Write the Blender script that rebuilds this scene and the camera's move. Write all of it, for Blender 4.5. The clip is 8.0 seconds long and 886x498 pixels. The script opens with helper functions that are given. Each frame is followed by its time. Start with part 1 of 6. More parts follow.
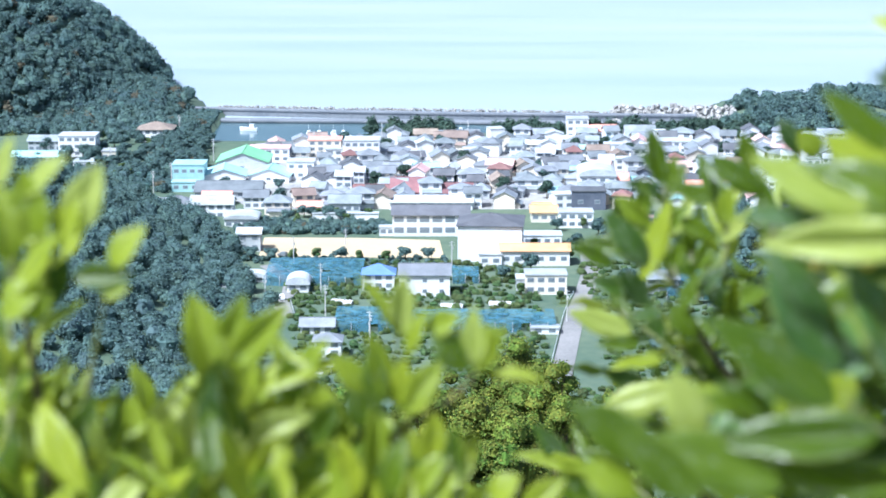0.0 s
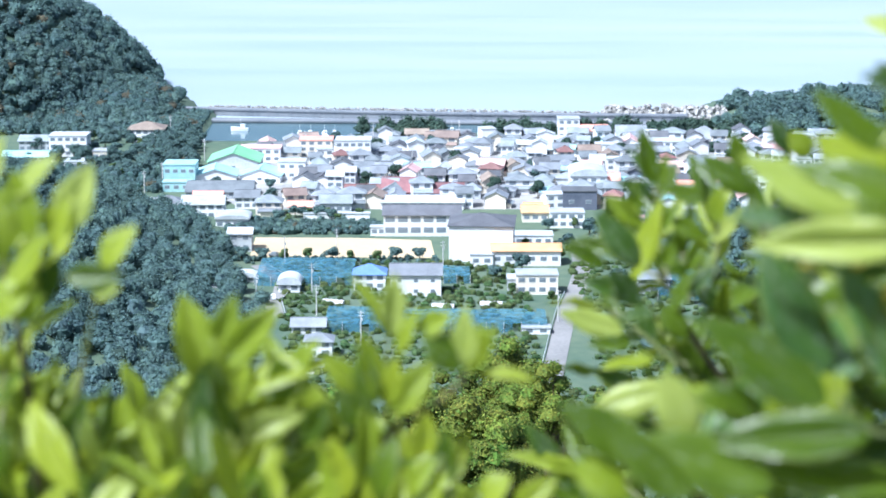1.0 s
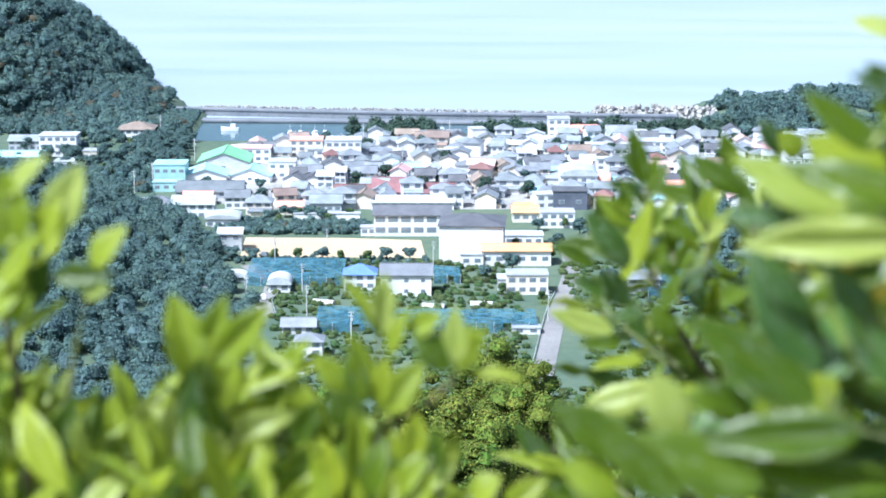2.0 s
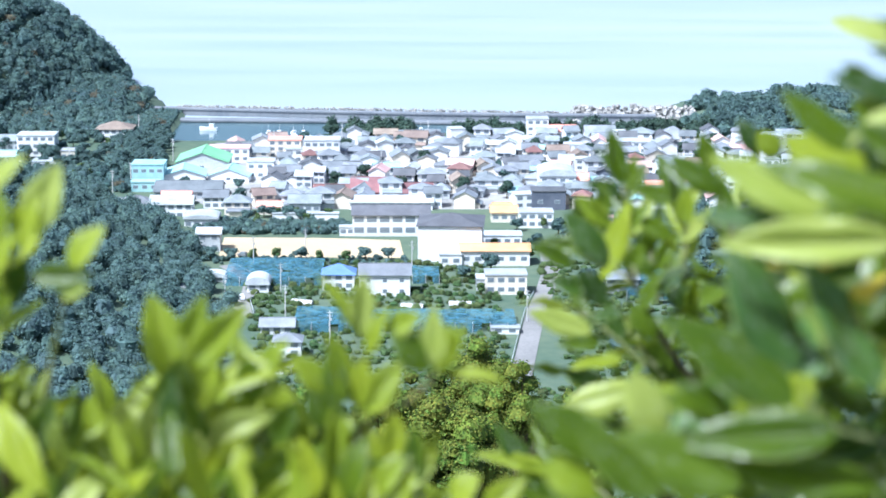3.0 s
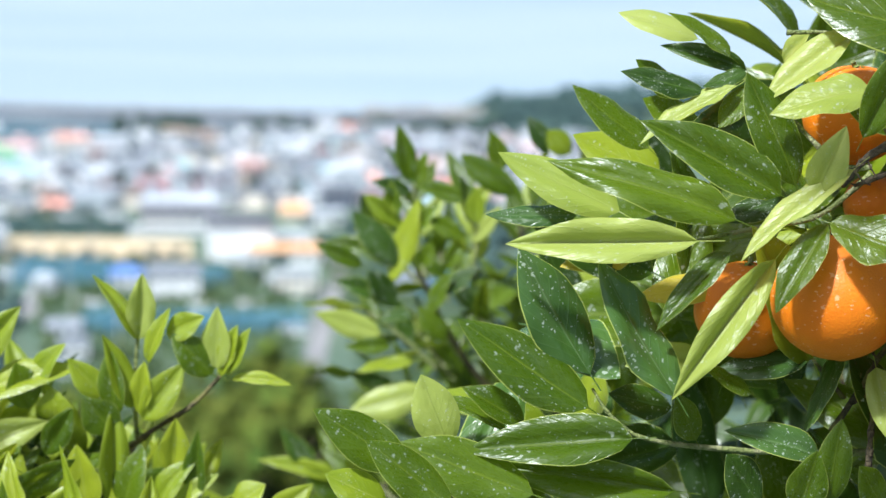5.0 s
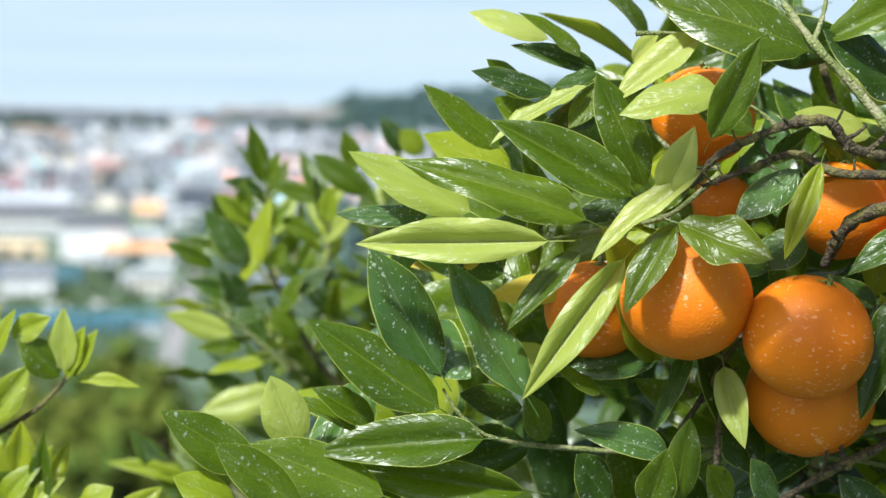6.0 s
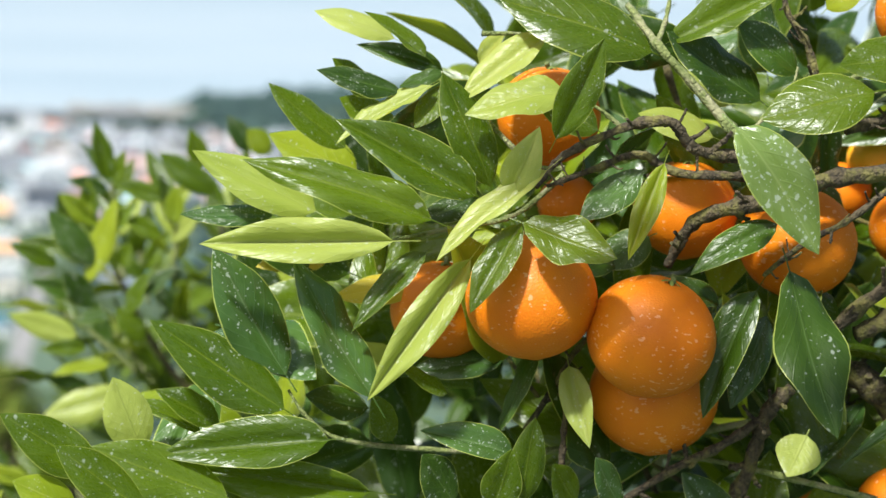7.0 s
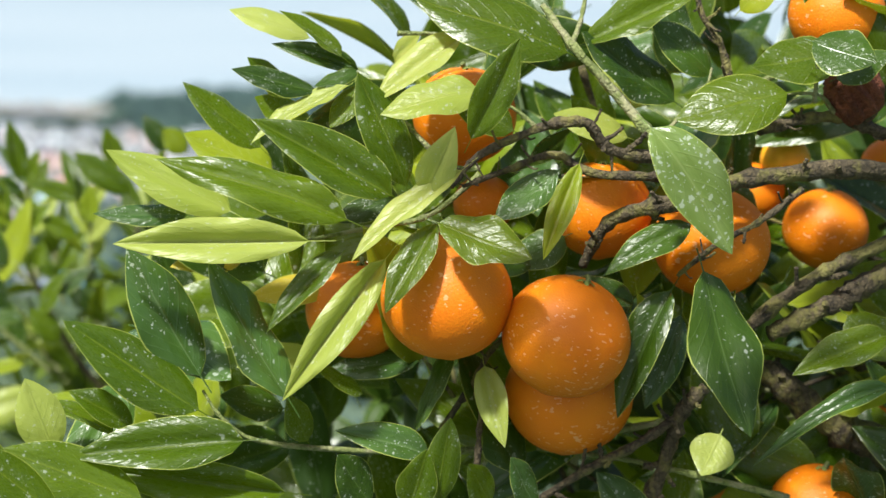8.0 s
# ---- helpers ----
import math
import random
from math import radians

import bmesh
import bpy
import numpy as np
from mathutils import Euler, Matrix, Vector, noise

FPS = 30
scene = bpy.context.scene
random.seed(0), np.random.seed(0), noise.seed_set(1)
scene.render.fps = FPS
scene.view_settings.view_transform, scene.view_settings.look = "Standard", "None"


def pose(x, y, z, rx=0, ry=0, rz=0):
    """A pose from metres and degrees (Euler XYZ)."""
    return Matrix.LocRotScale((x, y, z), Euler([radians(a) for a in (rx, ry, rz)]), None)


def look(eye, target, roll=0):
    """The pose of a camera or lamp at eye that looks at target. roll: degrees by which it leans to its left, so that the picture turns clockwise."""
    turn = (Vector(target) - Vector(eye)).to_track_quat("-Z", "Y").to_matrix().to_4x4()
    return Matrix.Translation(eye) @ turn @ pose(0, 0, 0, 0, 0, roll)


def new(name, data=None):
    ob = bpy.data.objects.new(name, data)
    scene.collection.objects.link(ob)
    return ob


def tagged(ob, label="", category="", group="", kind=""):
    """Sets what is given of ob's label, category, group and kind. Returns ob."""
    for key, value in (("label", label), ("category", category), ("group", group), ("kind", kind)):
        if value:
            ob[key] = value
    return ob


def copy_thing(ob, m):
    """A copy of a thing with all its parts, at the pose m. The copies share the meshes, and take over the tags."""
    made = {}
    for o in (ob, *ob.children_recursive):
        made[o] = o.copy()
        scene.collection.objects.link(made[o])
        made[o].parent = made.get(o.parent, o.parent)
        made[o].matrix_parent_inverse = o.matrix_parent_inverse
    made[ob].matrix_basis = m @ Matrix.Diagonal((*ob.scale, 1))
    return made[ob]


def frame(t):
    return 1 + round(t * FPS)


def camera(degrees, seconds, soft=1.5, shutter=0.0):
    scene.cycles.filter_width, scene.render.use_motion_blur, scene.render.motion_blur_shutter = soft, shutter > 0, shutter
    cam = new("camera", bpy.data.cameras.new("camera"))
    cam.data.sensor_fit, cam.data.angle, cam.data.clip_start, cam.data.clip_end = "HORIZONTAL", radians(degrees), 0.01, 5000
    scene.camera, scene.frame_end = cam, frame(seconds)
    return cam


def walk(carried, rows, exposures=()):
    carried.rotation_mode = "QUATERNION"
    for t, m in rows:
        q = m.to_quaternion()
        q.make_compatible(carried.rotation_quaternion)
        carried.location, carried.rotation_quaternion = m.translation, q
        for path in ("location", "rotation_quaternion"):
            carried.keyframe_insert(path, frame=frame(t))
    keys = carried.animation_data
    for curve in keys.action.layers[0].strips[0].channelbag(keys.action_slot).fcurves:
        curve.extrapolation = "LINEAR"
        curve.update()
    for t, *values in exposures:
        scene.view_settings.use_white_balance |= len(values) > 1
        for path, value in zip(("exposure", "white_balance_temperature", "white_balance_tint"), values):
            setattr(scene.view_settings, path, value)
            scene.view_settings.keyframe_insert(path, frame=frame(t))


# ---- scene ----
cam = camera(25.0, 8.0)
# The stand is on a hillside terrace; the head is tipped down and swings to the right.
EYE, TILT = 150.0, -12.0
STAND = pose(0, 0, EYE, TILT)
SWING = [
    # seconds, degrees to the right, metres moved ahead
    (0.0, 0.0, 0.0), (0.5, 0.063, 0.0), (1.0, 0.253, 0.0), (2.5, 0.729, 0.0), (3.0, 1.142, 0.0), (3.5, 2.058, 0.004),
    (4.0, 3.334, 0.020), (4.5, 4.924, 0.036), (4.7, 5.873, 0.040), (5.8, 10.301, 0.048), (6.0, 11.258, 0.050), (6.5, 13.027, 0.052),
    (7.0, 15.482, 0.054), (7.4, 17.505, 0.055), (7.5, 17.670, 0.055), (8.0, 17.791, 0.055),
]
LIGHT = [(0.0, 0.84, 5230, 9), (3.5, 0.84, 5230, 9), (4.5, 0.74, 5450, 8), (6.0, 0.66, 5850, 6), (8.0, 0.66, 6200, 6)]
walk(cam, [(t, STAND @ pose(d * math.sin(radians(a)), d * math.cos(radians(a)), 0, 90, 0, -a)) for t, a, d in SWING], LIGHT)

# The lens is pulled from the town to the near bough.
focus_mark = new("focus_mark")
cam.data.dof.use_dof = True
cam.data.dof.focus_object = focus_mark
cam.data.dof.aperture_fstop = 8.0
cam.data.dof.aperture_blades = 7
FOCUS = [(0.0, 0.0, 16.0), (3.0, 1.1, 16.0), (3.4, 1.9, 13.0), (3.6, 2.3, 7.0), (3.8, 2.8, 3.4), (4.0, 3.3, 2.0), (4.2, 3.9, 1.5),
         (4.5, 4.9, 1.22), (5.0, 7.0, 1.14), (6.5, 13.0, 1.12), (8.0, 17.8, 1.12)]

# ---- sky and sun ----
SUN_HEIGHT, SUN_FROM = 55.0, 230.0  # degrees; bearing clockwise from the sea side
world = bpy.data.worlds.new("sky")
scene.world = world
world.use_nodes = True
wn = world.node_tree
sky = wn.nodes.new("ShaderNodeTexSky")
sky.sky_type, sky.sun_disc = "NISHITA", False
sky.sun_elevation, sky.sun_rotation = radians(SUN_HEIGHT), radians(SUN_FROM)
sky.air_density, sky.dust_density, sky.ozone_density = 1.0, 5.0, 1.0
wn.links.new(sky.outputs[0], wn.nodes["Background"].inputs[0])
wn.nodes["Background"].inputs[1].default_value = 0.088
sun = new("sun", bpy.data.lights.new("sun", "SUN"))
sun.data.energy, sun.data.angle, sun.data.color = 5.0, radians(4.5), (1.0, 0.95, 0.87)
sd = Vector((math.sin(radians(SUN_FROM)) * math.cos(radians(SUN_HEIGHT)), math.cos(radians(SUN_FROM)) * math.cos(radians(SUN_HEIGHT)), math.sin(radians(SUN_HEIGHT))))
sun.matrix_basis = look(sd * 400, (0, 0, 0))


# ---- materials ----
def material(name, rough=0.6, metal=0.0):
    m = bpy.data.materials.new(name)
    m.use_nodes = True
    b = m.node_tree.nodes["Principled BSDF"]
    b.inputs["Roughness"].default_value, b.inputs["Metallic"].default_value = rough, metal
    return m, m.node_tree, b


def node(nt, kind, **values):
    n = nt.nodes.new(kind)
    for key, value in values.items():
        n.inputs[key.replace("_", " ")].default_value = value
    return n


def noise_of(nt, scale, detail=4.0, vector=None, rough=0.55):
    n = node(nt, "ShaderNodeTexNoise", Scale=scale, Detail=detail, Roughness=rough)
    if vector is not None:
        nt.links.new(vector, n.inputs["Vector"])
    return n


def ramp(nt, value, stops):
    r = nt.nodes.new("ShaderNodeValToRGB")
    while len(r.color_ramp.elements) < len(stops):
        r.color_ramp.elements.new(0.5)
    for e, (p, c) in zip(r.color_ramp.elements, stops):
        e.position, e.color = p, (*c, 1) if len(c) == 3 else c
    nt.links.new(value, r.inputs[0])
    return r


def mix(nt, kind, fac, a, b):
    m = nt.nodes.new("ShaderNodeMix")
    m.data_type, m.blend_type = "RGBA", kind
    for s, v in ((m.inputs[0], fac), (m.inputs[6], a), (m.inputs[7], b)):
        if isinstance(v, bpy.types.NodeSocket):
            nt.links.new(v, s)
        else:
            s.default_value = v if isinstance(v, float) else (*v, 1)
    return m.outputs[2]


def maths(nt, op, a, b=0.0):
    m = nt.nodes.new("ShaderNodeMath")
    m.operation = op
    for s, v in ((m.inputs[0], a), (m.inputs[1], b)):
        if isinstance(v, bpy.types.NodeSocket):
            nt.links.new(v, s)
        else:
            s.default_value = v
    return m.outputs[0]


def bump(nt, b, height, strength, distance):
    n = nt.nodes.new("ShaderNodeBump")
    n.inputs["Strength"].default_value, n.inputs["Distance"].default_value = strength, distance
    nt.links.new(height, n.inputs["Height"])
    nt.links.new(n.outputs[0], b.inputs["Normal"])


def surface(name, low, high, scale, rough=0.7, metal=0.0, fine=12.0, relief=0.3, depth=0.02, vary=0.0, island=0.0, sheen=0.5):
    """A weathered surface: two scales of stain between two colours, fine relief, and a tint of its own for each object."""
    m, nt, b = material(name, rough, metal)
    b.inputs["Specular IOR Level"].default_value = 0.12 if "foliage" in name or "crop" in name else sheen
    at = nt.nodes.new("ShaderNodeTexCoord").outputs["Object"]
    n1, n2 = noise_of(nt, scale, 5.0, at), noise_of(nt, scale * fine, 4.0, at)
    f = maths(nt, "MULTIPLY_ADD", n2.outputs["Fac"], 0.45)
    nt.links.new(maths(nt, "MULTIPLY", n1.outputs["Fac"], 0.75), f.node.inputs[2])
    col = ramp(nt, f, [(0.38, low), (0.72, high)]).outputs[0]
    if vary or island:
        src = nt.nodes.new("ShaderNodeObjectInfo").outputs["Random"] if vary else nt.nodes.new("ShaderNodeNewGeometry").outputs["Random Per Island"]
        h = nt.nodes.new("ShaderNodeHueSaturation")
        amount = vary or island
        nt.links.new(maths(nt, "ADD", maths(nt, "MULTIPLY", src, amount), 1 - amount * 0.55), h.inputs["Value"])
        nt.links.new(maths(nt, "ADD", maths(nt, "MULTIPLY", maths(nt, "FRACT", maths(nt, "MULTIPLY", src, 7.3)), amount * 0.09), 0.5 - amount * 0.045), h.inputs["Hue"])
        nt.links.new(col, h.inputs["Color"])
        col = h.outputs[0]
    nt.links.new(col, b.inputs["Base Color"])
    bump(nt, b, n2.outputs["Fac"], relief, depth)
    return m


def leaf_material(name, low, high, back, spots, shine, through_light):
    """Citrus leaf: waxy skin with paler ribs, dried spray spots, and light through the blade."""
    m, nt, b = material(name, shine)
    b.inputs["Specular IOR Level"].default_value = 0.5
    uv = nt.nodes.new("ShaderNodeUVMap").outputs[0]
    sep = nt.nodes.new("ShaderNodeSeparateXYZ")
    nt.links.new(uv, sep.inputs[0])
    side = maths(nt, "ABSOLUTE", maths(nt, "SUBTRACT", sep.outputs[1], 0.5))
    rib = maths(nt, "SUBTRACT", 1.0, maths(nt, "SMOOTH_MIN", maths(nt, "MULTIPLY", side, 38.0), 1.0))
    run = maths(nt, "SUBTRACT", maths(nt, "MULTIPLY", sep.outputs[0], 8.0), maths(nt, "MULTIPLY", side, 5.5))
    saw = maths(nt, "ABSOLUTE", maths(nt, "SUBTRACT", maths(nt, "FRACT", run), 0.5))
    vein = maths(nt, "MULTIPLY", maths(nt, "SUBTRACT", 1.0, maths(nt, "SMOOTH_MIN", maths(nt, "MULTIPLY", saw, 11.0), 1.0)), 0.22)
    ribs = maths(nt, "MAXIMUM", rib, vein)
    edge = maths(nt, "GREATER_THAN", side, 0.482)
    info = nt.nodes.new("ShaderNodeObjectInfo").outputs["Random"]
    at = nt.nodes.new("ShaderNodeTexCoord").outputs["Object"]
    off = nt.nodes.new("ShaderNodeVectorMath")
    nt.links.new(at, off.inputs[0])
    comb = nt.nodes.new("ShaderNodeCombineXYZ")
    for i in range(3):
        nt.links.new(maths(nt, "MULTIPLY", info, 31.0 + 17 * i), comb.inputs[i])
    nt.links.new(comb.outputs[0], off.inputs[1])
    n1, n2 = noise_of(nt, 2.6, 4.0, off.outputs[0]), noise_of(nt, 26.0, 3.0, off.outputs[0])
    f = maths(nt, "ADD", maths(nt, "MULTIPLY", n1.outputs["Fac"], 0.5), maths(nt, "MULTIPLY", info, 0.5))
    col = ramp(nt, f, [(0.15, low), (0.85, high)]).outputs[0]
    col = mix(nt, "MIX", maths(nt, "MULTIPLY", ribs, 0.5), col, back)
    col = mix(nt, "MIX", maths(nt, "MULTIPLY", edge, 0.7), col, (0.42, 0.47, 0.10))
    st = nt.nodes.new("ShaderNodeMapping")
    nt.links.new(off.outputs[0], st.inputs[0])
    st.inputs["Scale"].default_value = (1.0, 0.42, 0.0)
    patch = noise_of(nt, 3.2, 2.0, off.outputs[0])
    wobble = nt.nodes.new("ShaderNodeVectorMath")
    wobble.operation = "MULTIPLY_ADD"
    nt.links.new(noise_of(nt, 30.0, 2.0, st.outputs[0]).outputs["Color"], wobble.inputs[0])
    wobble.inputs[1].default_value = (0.05, 0.05, 0.0)
    nt.links.new(st.outputs[0], wobble.inputs[2])
    # dried drops of many sizes
    drops = None
    for scale, size in ((12.0, 0.22), (30.0, 0.24)):
        cell = nt.nodes.new("ShaderNodeTexVoronoi")
        cell.voronoi_dimensions, cell.inputs["Scale"].default_value = "2D", scale
        nt.links.new(wobble.outputs[0], cell.inputs["Vector"])
        pick = nt.nodes.new("ShaderNodeSeparateXYZ")
        nt.links.new(cell.outputs["Color"], pick.inputs[0])
        reach = maths(nt, "MULTIPLY", maths(nt, "SUBTRACT", maths(nt, "ADD", pick.outputs[0], maths(nt, "MULTIPLY", patch.outputs["Fac"], 1.9)), 1.62 - 0.16 * spots), size * 1.6)
        d = maths(nt, "MULTIPLY", maths(nt, "SUBTRACT", reach, cell.outputs["Distance"]), 11.0)
        d.node.use_clamp = True
        drops = d if drops is None else maths(nt, "MAXIMUM", drops, d)
    spot = maths(nt, "MULTIPLY", drops, 0.46)
    haze = maths(nt, "MULTIPLY", ramp(nt, patch.outputs["Fac"], [(0.5, (0, 0, 0)), (0.8, (1, 1, 1))]).outputs[0], 0.05 * min(spots, 1.0))
    col = mix(nt, "MIX", maths(nt, "MAXIMUM", spot, haze), col, (0.62, 0.68, 0.60))
    nt.links.new(col, b.inputs["Base Color"])
    nt.links.new(maths(nt, "ADD", maths(nt, "MULTIPLY", n2.outputs["Fac"], 0.12), shine - 0.03), b.inputs["Roughness"])
    h = maths(nt, "ADD", maths(nt, "MULTIPLY", n2.outputs["Fac"], 0.3), maths(nt, "ADD", maths(nt, "MULTIPLY", ribs, 0.9), maths(nt, "MULTIPLY", noise_of(nt, 7.0, 2.0, off.outputs[0]).outputs["Fac"], 1.1)))
    bump(nt, b, h, 0.35, 0.0022)
    tr = nt.nodes.new("ShaderNodeBsdfTranslucent")
    nt.links.new(mix(nt, "MULTIPLY", 1.0, mix(nt, "MIX", 0.55, col, back), (1.0, 0.96, 0.32)), tr.inputs["Color"])
    ms = nt.nodes.new("ShaderNodeMixShader")
    ms.inputs[0].default_value = through_light
    nt.links.new(b.outputs[0], ms.inputs[1])
    nt.links.new(tr.outputs[0], ms.inputs[2])
    nt.links.new(ms.outputs[0], nt.nodes["Material Output"].inputs[0])
    return m


LEAF_MID = leaf_material("citrus_leaf", (0.042, 0.088, 0.003), (0.135, 0.205, 0.007), (0.25, 0.32, 0.04), 1.0, 0.25, 0.5)
# Dark green of old leaves, also used to paint shade inside the crown.
LEAF_DARK = leaf_material("old_and_shaded_citrus_leaf", (0.018, 0.042, 0.003), (0.05, 0.10, 0.007), (0.12, 0.20, 0.05), 1.25, 0.27, 0.3)
LEAF_PALE = leaf_material("pale_citrus_leaf", (0.30, 0.38, 0.05), (0.50, 0.56, 0.14), (0.44, 0.50, 0.13), 0.9, 0.32, 0.5)
LEAF_BLUE = leaf_material("glossy_citrus_leaf", (0.028, 0.068, 0.012), (0.07, 0.135, 0.026), (0.16, 0.24, 0.10), 1.15, 0.2, 0.24)
# Smooth skin shines; the paler colour paints in the rest of the sheen.
LEAF_PAINTED_SHEEN = leaf_material("painted_sheen_citrus_leaf", (0.10, 0.17, 0.03), (0.22, 0.30, 0.08), (0.3, 0.38, 0.14), 2.0, 0.16, 0.3)
LEAF_GOLD = leaf_material("yellowed_citrus_leaf", (0.45, 0.36, 0.02), (0.6, 0.46, 0.03), (0.6, 0.5, 0.1), 0.6, 0.42, 0.4)
LEAF_YOUNG = leaf_material("young_citrus_leaf", (0.18, 0.26, 0.008), (0.38, 0.44, 0.02), (0.44, 0.50, 0.10), 0.5, 0.34, 0.5)


def peel_material(name, low, high):
    m, nt, b = material(name, 0.5)
    b.inputs["Specular IOR Level"].default_value = 0.3
    at = nt.nodes.new("ShaderNodeTexCoord").outputs["Object"]
    info = nt.nodes.new("ShaderNodeObjectInfo").outputs["Random"]
    off = nt.nodes.new("ShaderNodeVectorMath")
    comb = nt.nodes.new("ShaderNodeCombineXYZ")
    for i in range(3):
        nt.links.new(maths(nt, "MULTIPLY", info, 3.0 + i), comb.inputs[i])
    nt.links.new(at, off.inputs[0])
    nt.links.new(comb.outputs[0], off.inputs[1])
    big, pores = noise_of(nt, 26.0, 3.0, off.outputs[0]), nt.nodes.new("ShaderNodeTexVoronoi")
    pores.inputs["Scale"].default_value = 720.0
    nt.links.new(off.outputs[0], pores.inputs["Vector"])
    col = ramp(nt, big.outputs["Fac"], [(0.3, low), (0.7, high)]).outputs[0]
    st = nt.nodes.new("ShaderNodeMapping")
    st.inputs["Scale"].default_value = (165, 165, 330)
    nt.links.new(off.outputs[0], st.inputs[0])
    flecks, patch = noise_of(nt, 1.6, 2.0, st.outputs[0], 0.4), noise_of(nt, 38.0, 2.0, off.outputs[0])
    lift = maths(nt, "ADD", flecks.outputs["Fac"], maths(nt, "MULTIPLY", maths(nt, "SUBTRACT", patch.outputs["Fac"], 0.5), 0.3))
    col = mix(nt, "MIX", maths(nt, "MULTIPLY", ramp(nt, lift, [(0.655, (0, 0, 0)), (0.70, (1, 1, 1))]).outputs[0], 0.34), col, (0.86, 0.58, 0.36))
    nt.links.new(col, b.inputs["Base Color"])
    h = maths(nt, "ADD", maths(nt, "MULTIPLY", pores.outputs["Distance"], 0.8), maths(nt, "MULTIPLY", big.outputs["Fac"], 0.2))
    bump(nt, b, h, 0.3, 0.0006)
    b.inputs["Subsurface Weight"].default_value = 0.12
    b.inputs["Subsurface Radius"].default_value = (0.006, 0.002, 0.0006)
    return m


PEEL = peel_material("orange_peel", (0.60, 0.15, 0.001), (0.70, 0.21, 0.002))
PEEL_GOLD = peel_material("yellow_peel", (0.78, 0.34, 0.015), (0.86, 0.46, 0.03))
WITHERED = surface("withered_peel", (0.05, 0.012, 0.006), (0.24, 0.07, 0.03), 60.0, 0.8, fine=6.0, relief=1.0, depth=0.006)
CALYX = surface("calyx_green", (0.10, 0.16, 0.02), (0.25, 0.30, 0.06), 200.0, 0.6)


def bark_material(name, low, high, moss):
    m, nt, b = material(name, 0.85)
    at = nt.nodes.new("ShaderNodeTexCoord").outputs["Object"]
    n1, n2, n3 = noise_of(nt, 130.0, 6.0, at, 0.65), noise_of(nt, 700.0, 4.0, at), noise_of(nt, 38.0, 4.0, at, 0.7)
    crack = nt.nodes.new("ShaderNodeTexVoronoi")
    crack.feature, crack.inputs["Scale"].default_value = "DISTANCE_TO_EDGE", 260.0
    nt.links.new(at, crack.inputs["Vector"])
    plate = ramp(nt, crack.outputs["Distance"], [(0.0, (0, 0, 0)), (0.22, (1, 1, 1))]).outputs[0]
    f = maths(nt, "ADD", maths(nt, "MULTIPLY", n1.outputs["Fac"], 0.65), maths(nt, "ADD", maths(nt, "MULTIPLY", n2.outputs["Fac"], 0.25), maths(nt, "MULTIPLY", plate, 0.10)))
    col = ramp(nt, f, [(0.36, low), (0.62, high)]).outputs[0]
    col = mix(nt, "MIX", ramp(nt, n3.outputs["Fac"], [(0.50, (0, 0, 0)), (0.60, (0.85, 0.85, 0.85))]).outputs[0], col, moss)
    nt.links.new(col, b.inputs["Base Color"])
    bump(nt, b, f, 1.0, 0.005)
    return m


BARK = bark_material("citrus_bark", (0.011, 0.008, 0.004), (0.105, 0.08, 0.043), (0.17, 0.155, 0.04))
TWIG = bark_material("green_twig", (0.09, 0.12, 0.03), (0.22, 0.25, 0.08), (0.28, 0.27, 0.15))

FOLIAGE = surface("broadleaf_foliage", (0.032, 0.066, 0.012), (0.14, 0.175, 0.026), 0.35, 0.6, fine=9.0, relief=0.2, island=0.9)
# Lifted, bluish base colour stands in for haze over the distant trees.
FOLIAGE_HAZED = surface("hazed_hill_foliage", (0.09, 0.158, 0.168), (0.142, 0.218, 0.20), 0.05, 0.75, fine=9.0, relief=0.0, island=0.9)
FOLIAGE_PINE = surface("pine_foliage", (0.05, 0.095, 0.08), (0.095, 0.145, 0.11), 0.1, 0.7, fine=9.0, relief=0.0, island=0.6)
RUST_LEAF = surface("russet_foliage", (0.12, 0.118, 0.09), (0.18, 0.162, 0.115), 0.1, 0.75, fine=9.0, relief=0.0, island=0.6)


def leafy(mat, amount, tint):
    """Light that comes through the thin leaves of a crown."""
    nt = mat.node_tree
    b = nt.nodes["Principled BSDF"]
    tr, ms = nt.nodes.new("ShaderNodeBsdfTranslucent"), nt.nodes.new("ShaderNodeMixShader")
    nt.links.new(mix(nt, "MULTIPLY", 1.0, b.inputs["Base Color"].links[0].from_socket, tint), tr.inputs["Color"])
    ms.inputs[0].default_value = amount
    nt.links.new(b.outputs[0], ms.inputs[1])
    nt.links.new(tr.outputs[0], ms.inputs[2])
    nt.links.new(ms.outputs[0], nt.nodes["Material Output"].inputs[0])


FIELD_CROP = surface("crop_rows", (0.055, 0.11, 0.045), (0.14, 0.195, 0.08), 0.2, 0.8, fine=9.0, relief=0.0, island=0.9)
for far_leaf in (FOLIAGE_HAZED, FOLIAGE_PINE, RUST_LEAF, FIELD_CROP):
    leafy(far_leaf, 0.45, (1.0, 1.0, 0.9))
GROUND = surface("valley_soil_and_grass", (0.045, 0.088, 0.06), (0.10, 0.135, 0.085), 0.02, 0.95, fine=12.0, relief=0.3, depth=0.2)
TOWNLOT = surface("town_yards_and_lanes", (0.17, 0.175, 0.18), (0.33, 0.325, 0.31), 0.06, 0.9, fine=10.0, relief=0.2)
SAND = surface("schoolyard_sand", (0.40, 0.32, 0.20), (0.48, 0.385, 0.25), 0.03, 0.95, fine=20.0, relief=0.2)
ASPHALT = surface("worn_asphalt", (0.14, 0.14, 0.14), (0.24, 0.235, 0.23), 0.05, 0.9, fine=20.0, relief=0.2)
